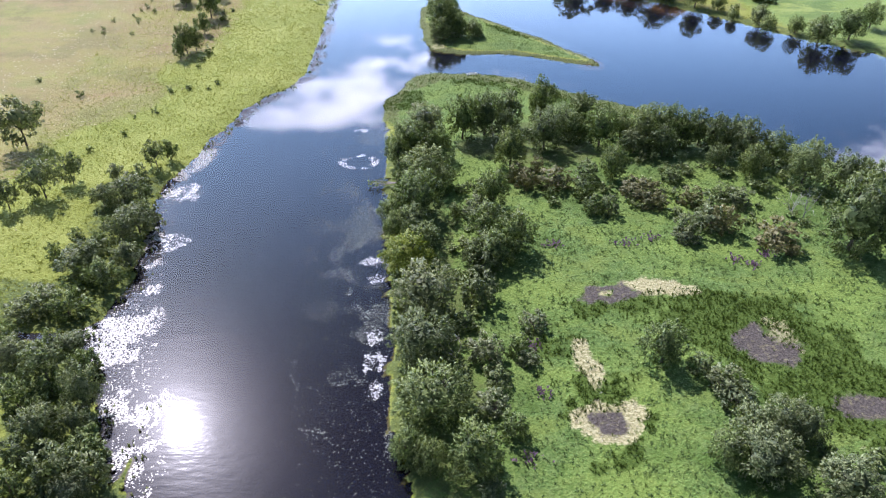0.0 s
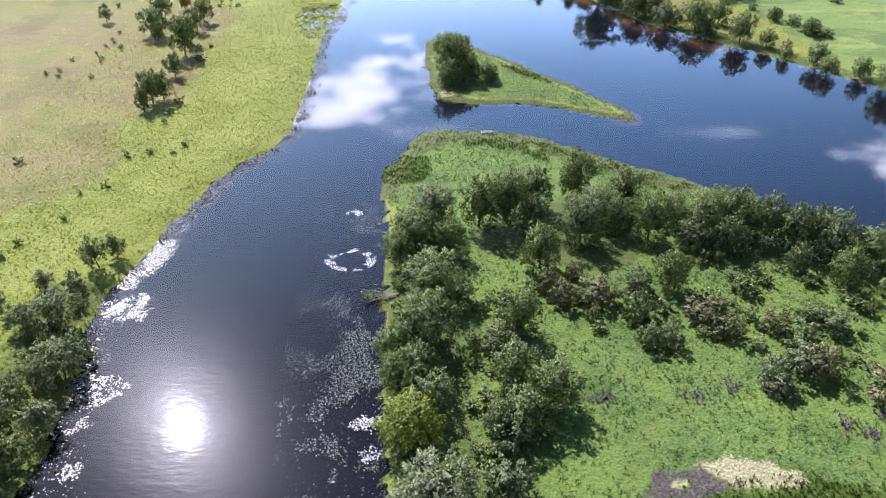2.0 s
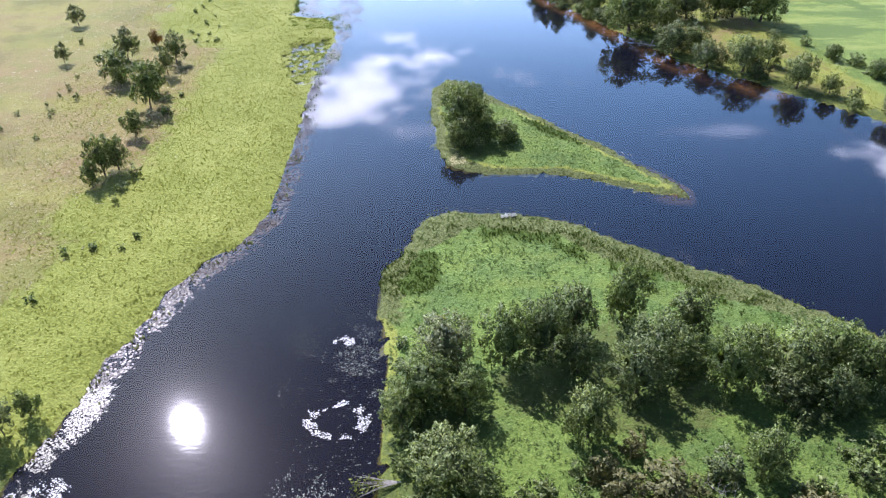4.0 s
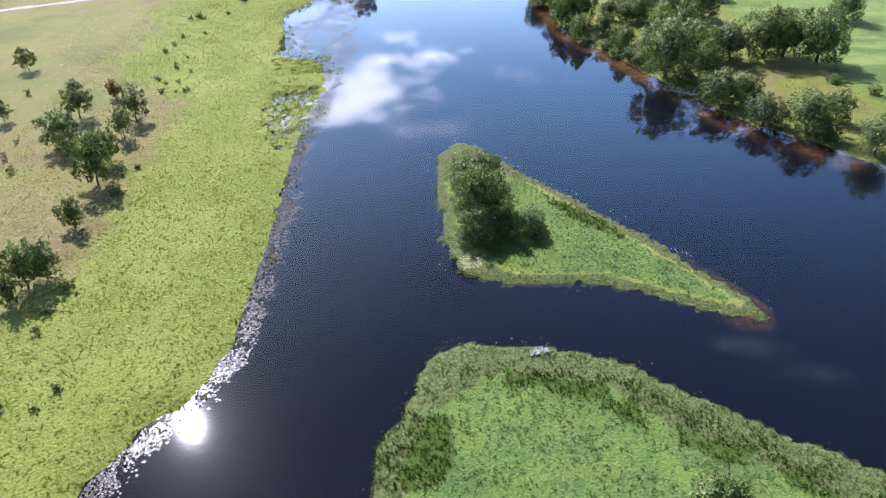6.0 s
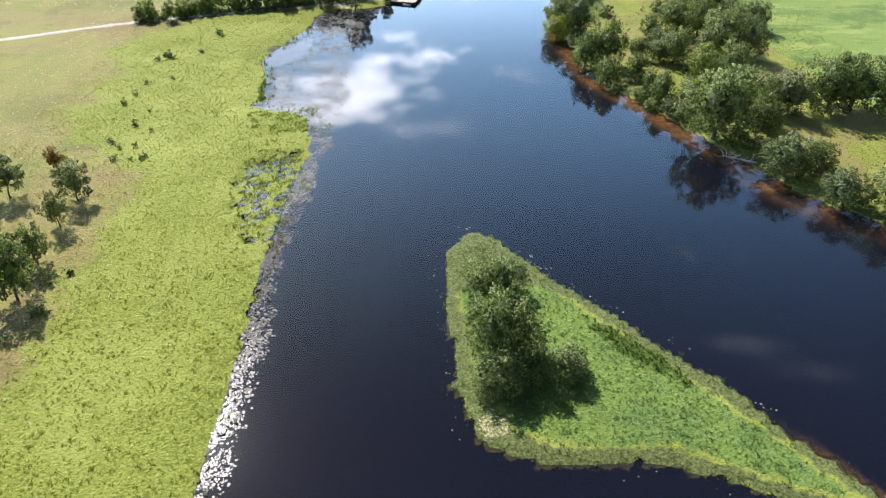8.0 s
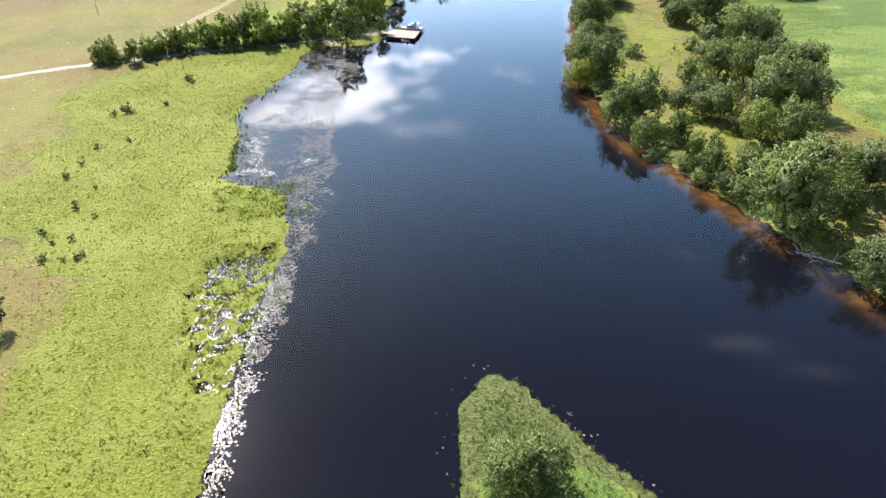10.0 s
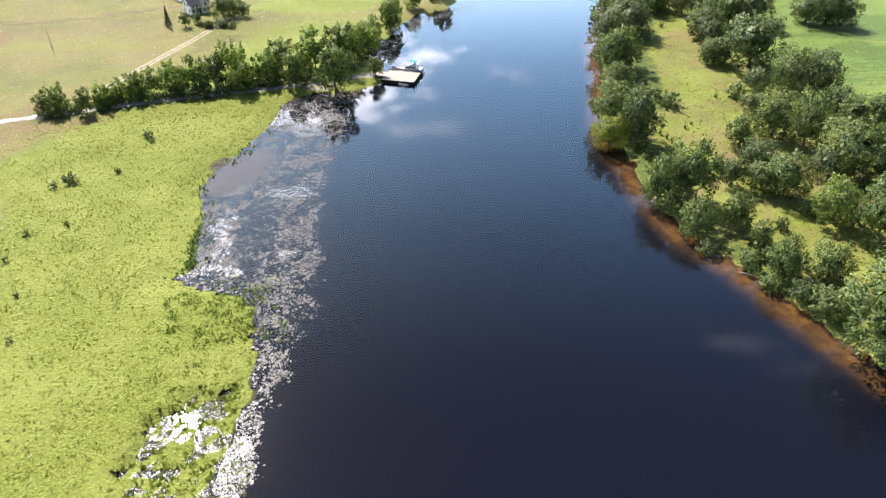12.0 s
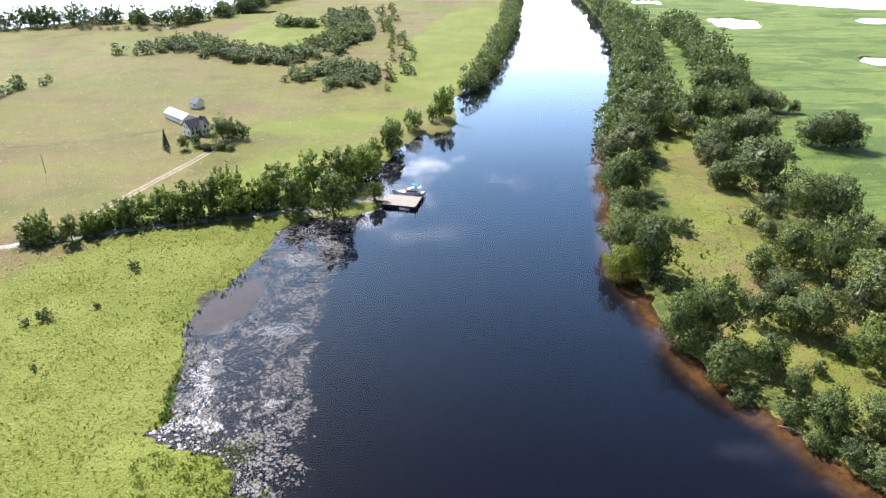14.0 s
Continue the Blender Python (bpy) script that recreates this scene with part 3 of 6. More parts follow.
def ribbon(name, line, wide, lift, mat, label, offset=0.0, step=2.5):
    """A strip of road laid over the ground along a line."""
    p = np.array(line, float)
    at = np.concatenate([[0], np.cumsum(np.hypot(*np.diff(p, axis=0).T))])
    s = np.linspace(0, at[-1], int(at[-1] / step) + 2)
    c = np.stack([np.interp(s, at, p[:, 0]), np.interp(s, at, p[:, 1])], -1)
    for _ in range(3):
        c[1:-1] = (c[:-2] + 2 * c[1:-1] + c[2:]) / 4
    d = unit(np.gradient(c, axis=0))
    side = np.stack([-d[:, 1], d[:, 0]], -1)
    half = wide / 2 * (1 + 0.22 * waves(c[:, 0], c[:, 1], 9, 15))[:, None]
    rows = [c + side * (offset + k * half) for k in (-1.25, -0.7, 0, 0.7, 1.25)]
    drop = (-0.06, lift, lift * 1.4, lift, -0.06)
    v = np.concatenate([np.column_stack([r, plan(r[:, 0], r[:, 1])[0] + h]) for r, h in zip(rows, drop)])
    n = len(c)
    f = [(k * n + i, k * n + i + 1, (k + 1) * n + i + 1, (k + 1) * n + i) for k in range(4) for i in range(n - 1)]
    ob = mesh_object(name, v, [q[::-1] for q in f], mat)
    return tagged(ob, label, "road", kind="structure")


def unit(v):
    return v / np.maximum(np.linalg.norm(v, axis=-1, keepdims=True), 1e-9)


ROAD_GRAVEL = plain("pale_gravel", (0.40, 0.36, 0.29), 0.9, vary=0.22, scale=0.7, bump=0.5)
TRACK_DIRT = plain("dry_track_dirt", (0.40, 0.325, 0.205), 0.9, vary=0.25, scale=0.8, bump=0.4)
ribbon("road", ROAD, 3.0, 0.09, ROAD_GRAVEL, "pale gravel road through the pasture to the landing")
for side_ in (-0.85, 0.85):
    ribbon("track", TRACK, 1.1, 0.10, TRACK_DIRT, "rutted dirt track across the dry field", side_)
    ribbon("track", TRACK_WEST, 0.4, 0.07, TRACK_DIRT, "faint rutted track across the dry field", side_)

# ---- helpers for things ----


def part(name, bm, mat, parent=None, label=""):
    """Links a bmesh as one mesh object under a thing or part."""
    me = bpy.data.meshes.new(name)
    bm.normal_update()
    bm.to_mesh(me)
    bm.free()
    me.materials.append(mat)
    ob = new(name, me)
    ob.parent = parent
    return tagged(ob, label) if label else ob


def thing(name, m, label, category, group=""):
    ob = new(name)
    ob.empty_display_size = 0.3
    ob.matrix_world = m
    return tagged(ob, label, category, group)


def box(bm, x0, x1, y0, y1, z0, z1, bevel=0.0, m=None):
    r = bmesh.ops.create_cube(bm, size=1.0)
    for v in r["verts"]:
        v.co = Vector(((x0 + x1) / 2 + v.co.x * (x1 - x0), (y0 + y1) / 2 + v.co.y * (y1 - y0), (z0 + z1) / 2 + v.co.z * (z1 - z0)))
        if m is not None:
            v.co = m @ v.co
    if bevel:
        bmesh.ops.bevel(bm, geom=list({e for v in r["verts"] for e in v.link_edges}), offset=bevel, segments=1, affect="EDGES")
    return bm


def boxed(*sizes, bevel=0.0):
    return box(bmesh.new(), *sizes, bevel=bevel)


def tube(verts, faces, path, radii, sides=6):
    """A tapered limb along a path, added to the lists."""
    base = len(verts)
    path = [Vector(p) for p in path]
    for i, (p, r) in enumerate(zip(path, radii)):
        d = (path[min(i + 1, len(path) - 1)] - path[max(i - 1, 0)]).normalized()
        a = d.orthogonal().normalized()
        b = d.cross(a)
        for k in range(sides):
            t = 2 * math.pi * k / sides
            verts.append(tuple(p + r * (math.cos(t) * a + math.sin(t) * b)))
    for i in range(len(path) - 1):
        for k in range(sides):
            o, q = base + i * sides + k, base + i * sides + (k + 1) % sides
            faces.append((o, q, q + sides, o + sides))
    faces.append(tuple(base + k for k in range(sides))[::-1])
    faces.append(tuple(base + (len(path) - 1) * sides + k for k in range(sides)))


def leaf_mesh(name, centres, normals, rng, length, slim=0.5, swell=None, along_=None):
    """A mesh of leaf sprays: one pointed four-cornered spray at each centre, pointing along_, shaded partly along swell, the roundness of its bough."""
    n = len(centres)
    normals = unit(normals)
    if swell is not None:
        normals = np.where(np.sum(normals * swell, 1, keepdims=True) < 0, -normals, normals)
    t = unit(np.cross(normals, rng.normal(size=(n, 3)))) if along_ is None else unit(along_ - normals * np.sum(along_ * normals, 1, keepdims=True))
    b = np.cross(normals, t)
    size = length * rng.uniform(0.65, 1.3, (n, 1))
    tip, tail = centres + t * size * 0.6, centres - t * size * 0.5
    l, r = centres + b * size * slim * 0.5 + normals * size * 0.10, centres - b * size * slim * 0.5 + normals * size * 0.10
    verts = np.stack([tail, r, tip, l], 1).reshape(-1, 3)
    me = bpy.data.meshes.new(name)
    me.vertices.add(4 * n)
    me.vertices.foreach_set("co", verts.astype(np.float32).ravel())
    me.loops.add(4 * n)
    me.loops.foreach_set("vertex_index", np.arange(4 * n, dtype=np.int32))
    me.polygons.add(n)
    me.polygons.foreach_set("loop_start", np.arange(0, 4 * n, 4, dtype=np.int32))
    me.update(calc_edges=True)
    if swell is not None:
        me.polygons.foreach_set("use_smooth", np.ones(n, bool))
        me.normals_split_custom_set(np.repeat(unit(swell + 0.45 * normals), 4, 0).tolist())
    return me


def crown_points(rng, n, lobes, mid, radii, lobe_r, plumes=6):
    """Leaf centres, faces, directions and roundness on a crown of uneven lobes, each of pointed plumes reaching out and up (unit tree: 1 wide, 1 high)."""
    mid, radii = np.array(mid), np.array(radii)
    k = np.arange(lobes) + 0.5
    h, a = 1 - 1.82 * k / lobes, k * 2.39996 + rng.uniform(0, 6)
    d = unit(np.stack([np.sqrt(1 - h * h) * np.cos(a), np.sqrt(1 - h * h) * np.sin(a), h], -1) + rng.normal(0, 0.14, (lobes, 3)))
    c = mid + d * radii * rng.uniform(0.70, 0.98, (lobes, 1))
    lr = lobe_r * rng.uniform(0.7, 1.4, lobes)
    of = np.repeat(np.arange(lobes), plumes)
    pd = unit(0.60 * rng.normal(size=(lobes * plumes, 3)) + 1.25 * d[of] + [0, 0, 0.35])
    pb = c[of] + 0.75 * lr[of][:, None] * unit(rng.normal(size=(len(of), 3)) + 0.6 * d[of])
    pl = lr[of] * rng.uniform(0.55, 1.15, len(of))
    pr = lr[of] * rng.uniform(0.42, 0.70, len(of))
    pick = rng.choice(len(of), n, p=pl * pr / np.sum(pl * pr))
    t = rng.uniform(-0.25, 1.0, (n, 1))
    side = rng.normal(size=(n, 3))
    side = unit(side - pd[pick] * np.sum(side * pd[pick], 1, keepdims=True))
    wide = pr[pick][:, None] * np.sqrt(np.clip(1.0 - t, 0.02, 1.0)) * rng.uniform(0.25, 1.0, (n, 1)) ** 0.5
    p = pb[pick] + pd[pick] * pl[pick][:, None] * t + side * wide
    point = unit(pd[pick] + 0.75 * side + 0.28 * rng.normal(size=(n, 3)))
    face = unit(side + 0.35 * pd[pick] + [0, 0, 0.35] + 0.35 * rng.normal(size=(n, 3)))
    swell = unit(0.55 * side + 0.35 * pd[pick] + 0.75 * unit((p - mid) / radii))
    return p, face, c, swell, point


def tree_model(name, seed, leaf, n=2600, length=0.05, lobes=16, mid=(0, 0, 0.56), radii=(0.34, 0.34, 0.30), lobe_r=0.17, trunk_r=0.028, fork=0.22, parts=("trunk", "crown"), bark=None, stems=1):
    """A unit tree or shrub (1 wide, 1 high): an empty with wood and leaves."""
    rng = np.random.RandomState(seed)
    root = new(name)
    pts, out, centres, swell, point = crown_points(rng, n, lobes, mid, radii, lobe_r)
    # bring the crown to unit size
    flat = 0.50 / np.percentile(np.hypot(pts[:, 0], pts[:, 1]), 96)
    tall = 0.97 / np.percentile(pts[:, 2], 99)
    fit_ = np.array([flat, flat, tall])
    pts, centres, mid, radii = pts * fit_, centres * fit_, np.array(mid) * fit_, np.array(radii) * fit_
    pts[:, 2] = np.maximum(pts[:, 2], 0.03 + 0.05 * rng.uniform(size=n))
    verts, faces = [], []
    for s in range(stems):
        a = 2 * math.pi * s / stems
        off = Vector((math.cos(a), math.sin(a), 0)) * (0.05 if stems > 1 else 0)
        lean = Vector(rng.normal(0, 0.03, 3))
        top = Vector((0, 0, fork)) + off * 1.8 + lean
        tube(verts, faces, [off + Vector((0, 0, -0.03)), off * 1.3 + Vector((0, 0, fork * 0.5)), top], [trunk_r * 1.25, trunk_r * 0.95, trunk_r * 0.8], 7)
        for c in centres[s::stems][:6 if stems == 1 else 3]:
            e = Vector(c)
            knee = top.lerp(e, 0.5) + Vector(rng.normal(0, 0.02, 3)) + Vector((0, 0, 0.03))
            tube(verts, faces, [top, knee, e], [trunk_r * 0.6, trunk_r * 0.38, trunk_r * 0.12], 4)
    mesh_object(parts[0], verts, faces, bark or BARK, root)
    inner = max(40, n // 18)
    core = unit(rng.normal(size=(inner, 3)))
    size = np.full((n, 1), length)
    pts = np.concatenate([pts, mid + core * radii * rng.uniform(0.40, 0.68, (inner, 1))])
    out, swell, point = np.concatenate([out, core]), np.concatenate([swell, core]), np.concatenate([point, rng.normal(size=(inner, 3))])
    size = np.concatenate([size, np.full((inner, 1), 0.16)])
    me = leaf_mesh(parts[1], pts, out, rng, size, 0.5, swell, point)
    me.materials.append(leaf)
    crown = new(parts[1], me)
    crown.parent = root
    return root


def recoloured(model, leaf):
    """The same plant with other leaves: copies the leaf mesh for the new material."""
    r = copy_thing(model, Matrix())
    for o in r.children:
        if o.name.split(".")[0] in ("crown", "foliage"):
            o.data = o.data.copy()
            o.data.materials[0] = leaf
    return r


RNG = np.random.RandomState(7)
ROUND = [tree_model("tree", 10 + i, LEAF, 3000, 0.052, 34, (0, 0, 0.44), (0.37, 0.37, 0.40), 0.125) for i in range(6)]
BIG = [tree_model("tree", 20 + i, LEAF, 4600, 0.041, 46, (0, 0, 0.44), (0.385, 0.385, 0.41), 0.105) for i in range(5)]
DARK = [recoloured(m, LEAF_DARK) for m in ROUND]
BIG_DARK = [recoloured(m, LEAF_DARK) for m in BIG]
BIG_GREY = [recoloured(m, LEAF_GREY) for m in BIG[:2]]
BIG_YELLOW = recoloured(BIG[2], LEAF_YELLOW)
GREY = [recoloured(m, LEAF_GREY) for m in ROUND[:3]]
YELLOW = recoloured(ROUND[1], LEAF_YELLOW)
LIGHT = recoloured(ROUND[3], LEAF_LIGHT)
VASE = [tree_model("tree", 30 + i, LEAF, 2100, 0.064, 22, (0, 0, 0.48), (0.37, 0.37, 0.37), 0.135, 0.024, 0.26) for i in range(4)]
OPEN = [tree_model("tree", 35 + i, LEAF_GREY, 1700, 0.066, 18, (0, 0, 0.56), (0.33, 0.33, 0.36), 0.14, 0.020, 0.3) for i in range(3)]
ORANGE_OPEN = recoloured(VASE[0], LEAF_ORANGE)
TALL = [tree_model("tree", 40 + i, LEAF_LIGHT, 1500, 0.085, 18, (0, 0, 0.44), (0.34, 0.34, 0.42), 0.15, 0.020, 0.2) for i in range(4)]
FAR = [tree_model("tree", 50 + i, LEAF_HAZED, 300, 0.135, 18, (0, 0, 0.42), (0.36, 0.36, 0.40), 0.17, 0.024, 0.16) for i in range(4)]
SHRUB = [tree_model("shrub", 60 + i, LEAF, 1200, 0.085, 20, (0, 0, 0.30), (0.38, 0.38, 0.50), 0.125, 0.014, 0.12, ("stem", "foliage"), None, 4) for i in range(4)]
THICKET = [tree_model("shrub", 80 + i, LEAF_HAZED, 130, 0.20, 10, (0, 0, 0.36), (0.37, 0.37, 0.45), 0.19, 0.02, 0.12, ("stem", "foliage"), None, 3) for i in range(4)]
SHRUB_BROWN = [recoloured(m, LEAF_BROWN) for m in SHRUB]
SHRUB_GREY = [recoloured(m, LEAF_GREY) for m in SHRUB]
BUSH = [tree_model("shrub", 70 + i, LEAF, 105, 0.23, 6, (0, 0, 0.36), (0.32, 0.32, 0.4), 0.2, 0.02, 0.12, ("stem", "foliage"), None, 3) for i in range(3)]
LARGE = {m.name: b for small, large in ((ROUND, BIG), (DARK, BIG_DARK), (GREY, BIG_GREY), ([YELLOW], [BIG_YELLOW])) for i, m in enumerate(small) for b in [large[i % len(large)]]}
MODELS = BIG + BIG_DARK + BIG_GREY + [BIG_YELLOW] + ROUND + DARK + GREY + [YELLOW] + VASE + OPEN + [ORANGE_OPEN, LIGHT] + TALL + FAR + SHRUB + SHRUB_BROWN + SHRUB_GREY + BUSH + THICKET


def plant(models, rows, label, category, group, sink=0.0):
    """Plants at (x, y, width, height), each turned its own way."""
    xs, ys = np.array([r[0] for r in rows], float), np.array([r[1] for r in rows], float)
    zs = plan(xs, ys)[0]
    made = []
    for (x, y, wide, tall), z in zip(rows, zs):
        m = models[RNG.randint(len(models))]
        m = LARGE.get(m.name, m) if wide > 9.5 else m
        stretch = Matrix.Diagonal((wide * RNG.uniform(1.0, 1.14), wide * RNG.uniform(1.0, 1.14), tall * RNG.uniform(0.98, 1.10), 1.0))
        o = copy_thing(m, pose(x, y, max(z, -0.2) - sink, RNG.uniform(-3, 3), RNG.uniform(-3, 3), RNG.uniform(0, 360)) @ stretch)
        made.append(tagged(o, label, category, group))
    return made


# ---- trees ----
PENINSULA_BANK = [(-5, 180.4, 11.1, 9.4), (-8.6, 171.6, 10.6, 9), (-1.5, 169.4, 6.8, 8.9), (-11.8, 166.4, 6.5, 8.4), (-4.5, 155.4, 11.1, 9.9), (-0.1, 152.5, 7.2, 6.1), (-5.3, 140.6, 12.4, 12.1), (-12, 138.2, 5.8, 7.6), (-6.3, 132.3, 9, 7.6), (-10.7, 131.8, 5.4, 7), (-4.4, 125.9, 7.9, 6.7), (12, 144.7, 7, 9.1), (9.8, 131.7, 8.2, 8.2), (16, 126.4, 8.6, 9.6), (10.6, 121.9, 9.1, 7.8), (6.7, 121.3, 5.1, 6.7)]
PENINSULA_YELLOW = [(-7.9, 119.4, 10.2, 8.6)]
PENINSULA_GROVE = [(5.5, 180.2, 9.1, 12.8), (11.7, 182.4, 9.7, 13.6), (18.9, 187.6, 8.8, 10.8), (28.7, 192.4, 8.9, 12.5), (18.3, 178.4, 6.7, 9.4), (17.7, 164.1, 7.7, 10.8), (27.5, 173.5, 10.7, 10.7), (33.6, 181.6, 10.9, 9.3), (40.2, 188.6, 7.8, 9.5), (36.4, 177.7, 7.1, 8.8)]
PENINSULA_EAST = [(42.8, 174.8, 9.6, 11.7), (49.9, 180.7, 7.5, 9.2), (55, 176.4, 10.8, 10.8), (51.8, 171.5, 8.1, 6.9), (61.7, 178.5, 8.6, 10.2), (65.5, 175.7, 8.4, 11.4), (70.6, 176.1, 7.3, 9.9), (73, 171.4, 8.2, 11.1), (78.4, 172.7, 8.1, 9.9), (80.5, 167.9, 9.2, 10.7), (59, 169.7, 7.1, 8.7), (78.5, 158.5, 6.6, 8.9), (42.8, 157.3, 6.6, 8.9), (71.1, 163.2, 4.8, 6.5), (88.4, 125.5, 13.5, 17.5), (87.1, 165, 8.1, 9.7), (90.7, 155.2, 9.8, 11.8), (99, 151.3, 8.3, 10), (104, 148.6, 8.2, 9.8), (102.8, 139.1, 9.7, 11.7), (112, 140.8, 10.5, 12.6)]
PENINSULA_SHRUBS = [(18.6, 156.5, 4.5, 4.5), (20.7, 152.9, 5.4, 5.4), (28.1, 153.3, 8.5, 4.7), (24.2, 161.2, 3.9, 3.9), (36.4, 156, 5.5, 5.5), (47.8, 148.6, 9.3, 5.1), (50.2, 143.5, 6.1, 4.2), (59.6, 145.1, 6.1, 4.4), (60.4, 134.2, 7.5, 5.4), (63.8, 133.8, 6.6, 6.2), (73.7, 127.4, 10.2, 5.6)]
PENINSULA_BUSHES = [(8.1, 142.5, 6, 3.3), (4.6, 151, 3.5, 2.2), (26.1, 147.8, 3, 3), (34.5, 148.1, 6.2, 6.2), (35.2, 140.6, 5, 4.6), (38.8, 140.7, 5, 4.6), (57.9, 156.1, 5.5, 3), (68.1, 148.4, 6.3, 3.4), (70.5, 145.1, 7.1, 3.9), (62.4, 140.6, 6.9, 4.8), (54, 131.9, 5.6, 5.2), (54.3, 129.2, 6.2, 3.4), (5.9, 139.1, 3.8, 2.7), (3.1, 140.2, 3.5, 3)]
WEST_BANK = [(-81.6, 145.1, 5.7, 5.7), (-75.9, 146.4, 8.4, 7.4), (-69.5, 134.3, 8, 6.9), (-70.8, 128.9, 6.5, 8.1), (-67, 121.6, 6.2, 6.2), (-68.5, 137.9, 5.2, 6.5), (-76.5, 156.6, 4.3, 5), (-83.2, 157.2, 4.3, 4.3), (-77.1, 118, 7.3, 5.6), (-69.6, 114.6, 7.2, 6.1), (-75.6, 121.4, 7.2, 5.4), (-78.6, 107.2, 6.9, 5.2), (-73, 104.7, 5.7, 5.7), (-82.2, 103.8, 5.4, 4.1), (-68.3, 94.9, 5.2, 4.1)]
WEST_BANK_B = [(-76.5, 90.9, 6.2, 6.2), (-68.9, 87.3, 8, 8), (-60.2, 81.9, 6.7, 8.3), (-63.3, 90.1, 5, 5), (-71.1, 81.7, 5.8, 5.8), (-64.5, 74.3, 6.4, 6.4), (-58.7, 76.1, 5.1, 6), (-65.5, 70.4, 5.4, 5.4), (-58.3, 66.7, 6.9, 6.9), (-52.5, 66.8, 5.2, 6.5), (-55, 63.8, 5.1, 3.9), (-63.5, 64.3, 5.1, 5.1)]
MEADOW_FAR = [(-147.9, 364.4, 6.5, 7.7), (-114.7, 326.8, 8.6, 11.2), (-97.6, 325.3, 7.8, 10.8), (-96.9, 314.1, 6, 8.8), (-111.7, 308.8, 9.5, 9.5), (-108.5, 303.6, 4.8, 6.9), (-93.9, 288.3, 9.2, 13.7), (-95.4, 300.1, 6.5, 9.6), (-91.5, 269, 5.4, 8), (-89.3, 250.6, 7.1, 9), (-91.6, 247.3, 7, 10.5), (-92.2, 241.4, 4.6, 6.9), (-135.8, 324.5, 4.9, 7.4)]
ISLAND_TREES = [(-2, 288.9, 8, 8.3), (2, 290.7, 8, 7.7), (-0.9, 271.7, 10.3, 13.5), (3.3, 272.8, 8.7, 13.1), (0.1, 264.3, 8.4, 8.4), (-2.5, 263.6, 4.9, 4.9), (6.3, 266.3, 6.1, 9.2), (11.5, 268.1, 7.2, 6.4), (13.3, 266.1, 3.8, 3.8)]
EAST_BANK = [(55.6, 525.1, 15.9, 12.7), (46, 493.8, 13.4, 13.4), (42.2, 477.6, 10, 8), (35, 451.6, 12.3, 13.3), (39.9, 440.7, 11, 14.3), (37.4, 409.9, 8.5, 11.1), (44.4, 409.5, 12, 15.6), (42.7, 396.7, 7.7, 9.4), (51.8, 398.5, 6.5, 8.5), (56.8, 415.6, 5.7, 7.4), (54.7, 391.5, 5.1, 6.6), (55.7, 380.3, 7.7, 10), (63.8, 379.3, 8.3, 8.3), (59.2, 369.1, 7.8, 6.3), (56.8, 373.9, 5.8, 4.6)]
EAST_SOUTH = [(107, 303.9, 10.2, 11.2), (115, 298.9, 5.5, 6), (128, 327.1, 5, 5.5), (135.3, 311, 5.7, 6.3), (126, 281, 6.8, 7.5), (117, 286.7, 4.4, 4.8), (139.9, 259.4, 10.4, 11.5), (152.8, 262.4, 10.5, 11.6), (136, 270.8, 6.1, 6.7), (167.2, 275.8, 8.8, 9.7), (126, 273.3, 6.6, 7.2)]
EAST_NORTH = [(42.7, 491, 13.2, 12.4), (46.4, 518.3, 11.9, 11.9), (56.2, 530.6, 14.9, 14.4), (67.9, 559.7, 16.4, 13.9), (72.5, 596.9, 15.8, 12.6), (80.6, 602, 13.4, 10.7), (84.2, 632.7, 14.6, 11.6), (84.2, 653.9, 14.7, 12.3), (71, 549.3, 8, 9.4), (104, 536, 16, 12.8), (102.3, 560.4, 14.1, 13.6), (85.6, 529.7, 10.7, 10.7), (93, 566.8, 14.4, 13.9), (108.6, 606.1, 16.2, 13.4), (118.2, 603.7, 15.5, 13.3), (82, 514.2, 9.8, 8), (95.1, 534.4, 10.9, 10.9), (82, 549.1, 9.3, 9.3), (77.4, 495.9, 9.2, 8.3)]
EAST_WOOD = [(87.7, 491, 20.8, 16.6), (82.2, 521.3, 12.6, 10.3), (78, 496.6, 9.7, 8.6), (92.4, 471, 12.7, 14.3), (98.6, 466.7, 14.2, 13.8), (83.8, 473.8, 7.6, 6.3), (76.7, 458.1, 6.8, 5.4), (65.5, 436, 8, 9.5), (76.3, 441.5, 11.3, 12.8), (81.6, 433.8, 11.4, 14.8), (101, 446.2, 10, 9.6), (100, 454.4, 8.3, 8.3), (105.4, 442.5, 9.8, 11.3), (66.2, 424.4, 9.6, 7.7), (67.5, 411.4, 11.3, 11), (63.4, 414, 8.5, 6.8), (86.6, 419.6, 15.7, 14), (93.1, 415.5, 12.6, 14.3), (80.5, 392.4, 12.5, 14.1), (81.2, 418.5, 8.6, 8.6)]
EAST_YELLOW = [(31.6, 438.4, 9.7, 8.9)]
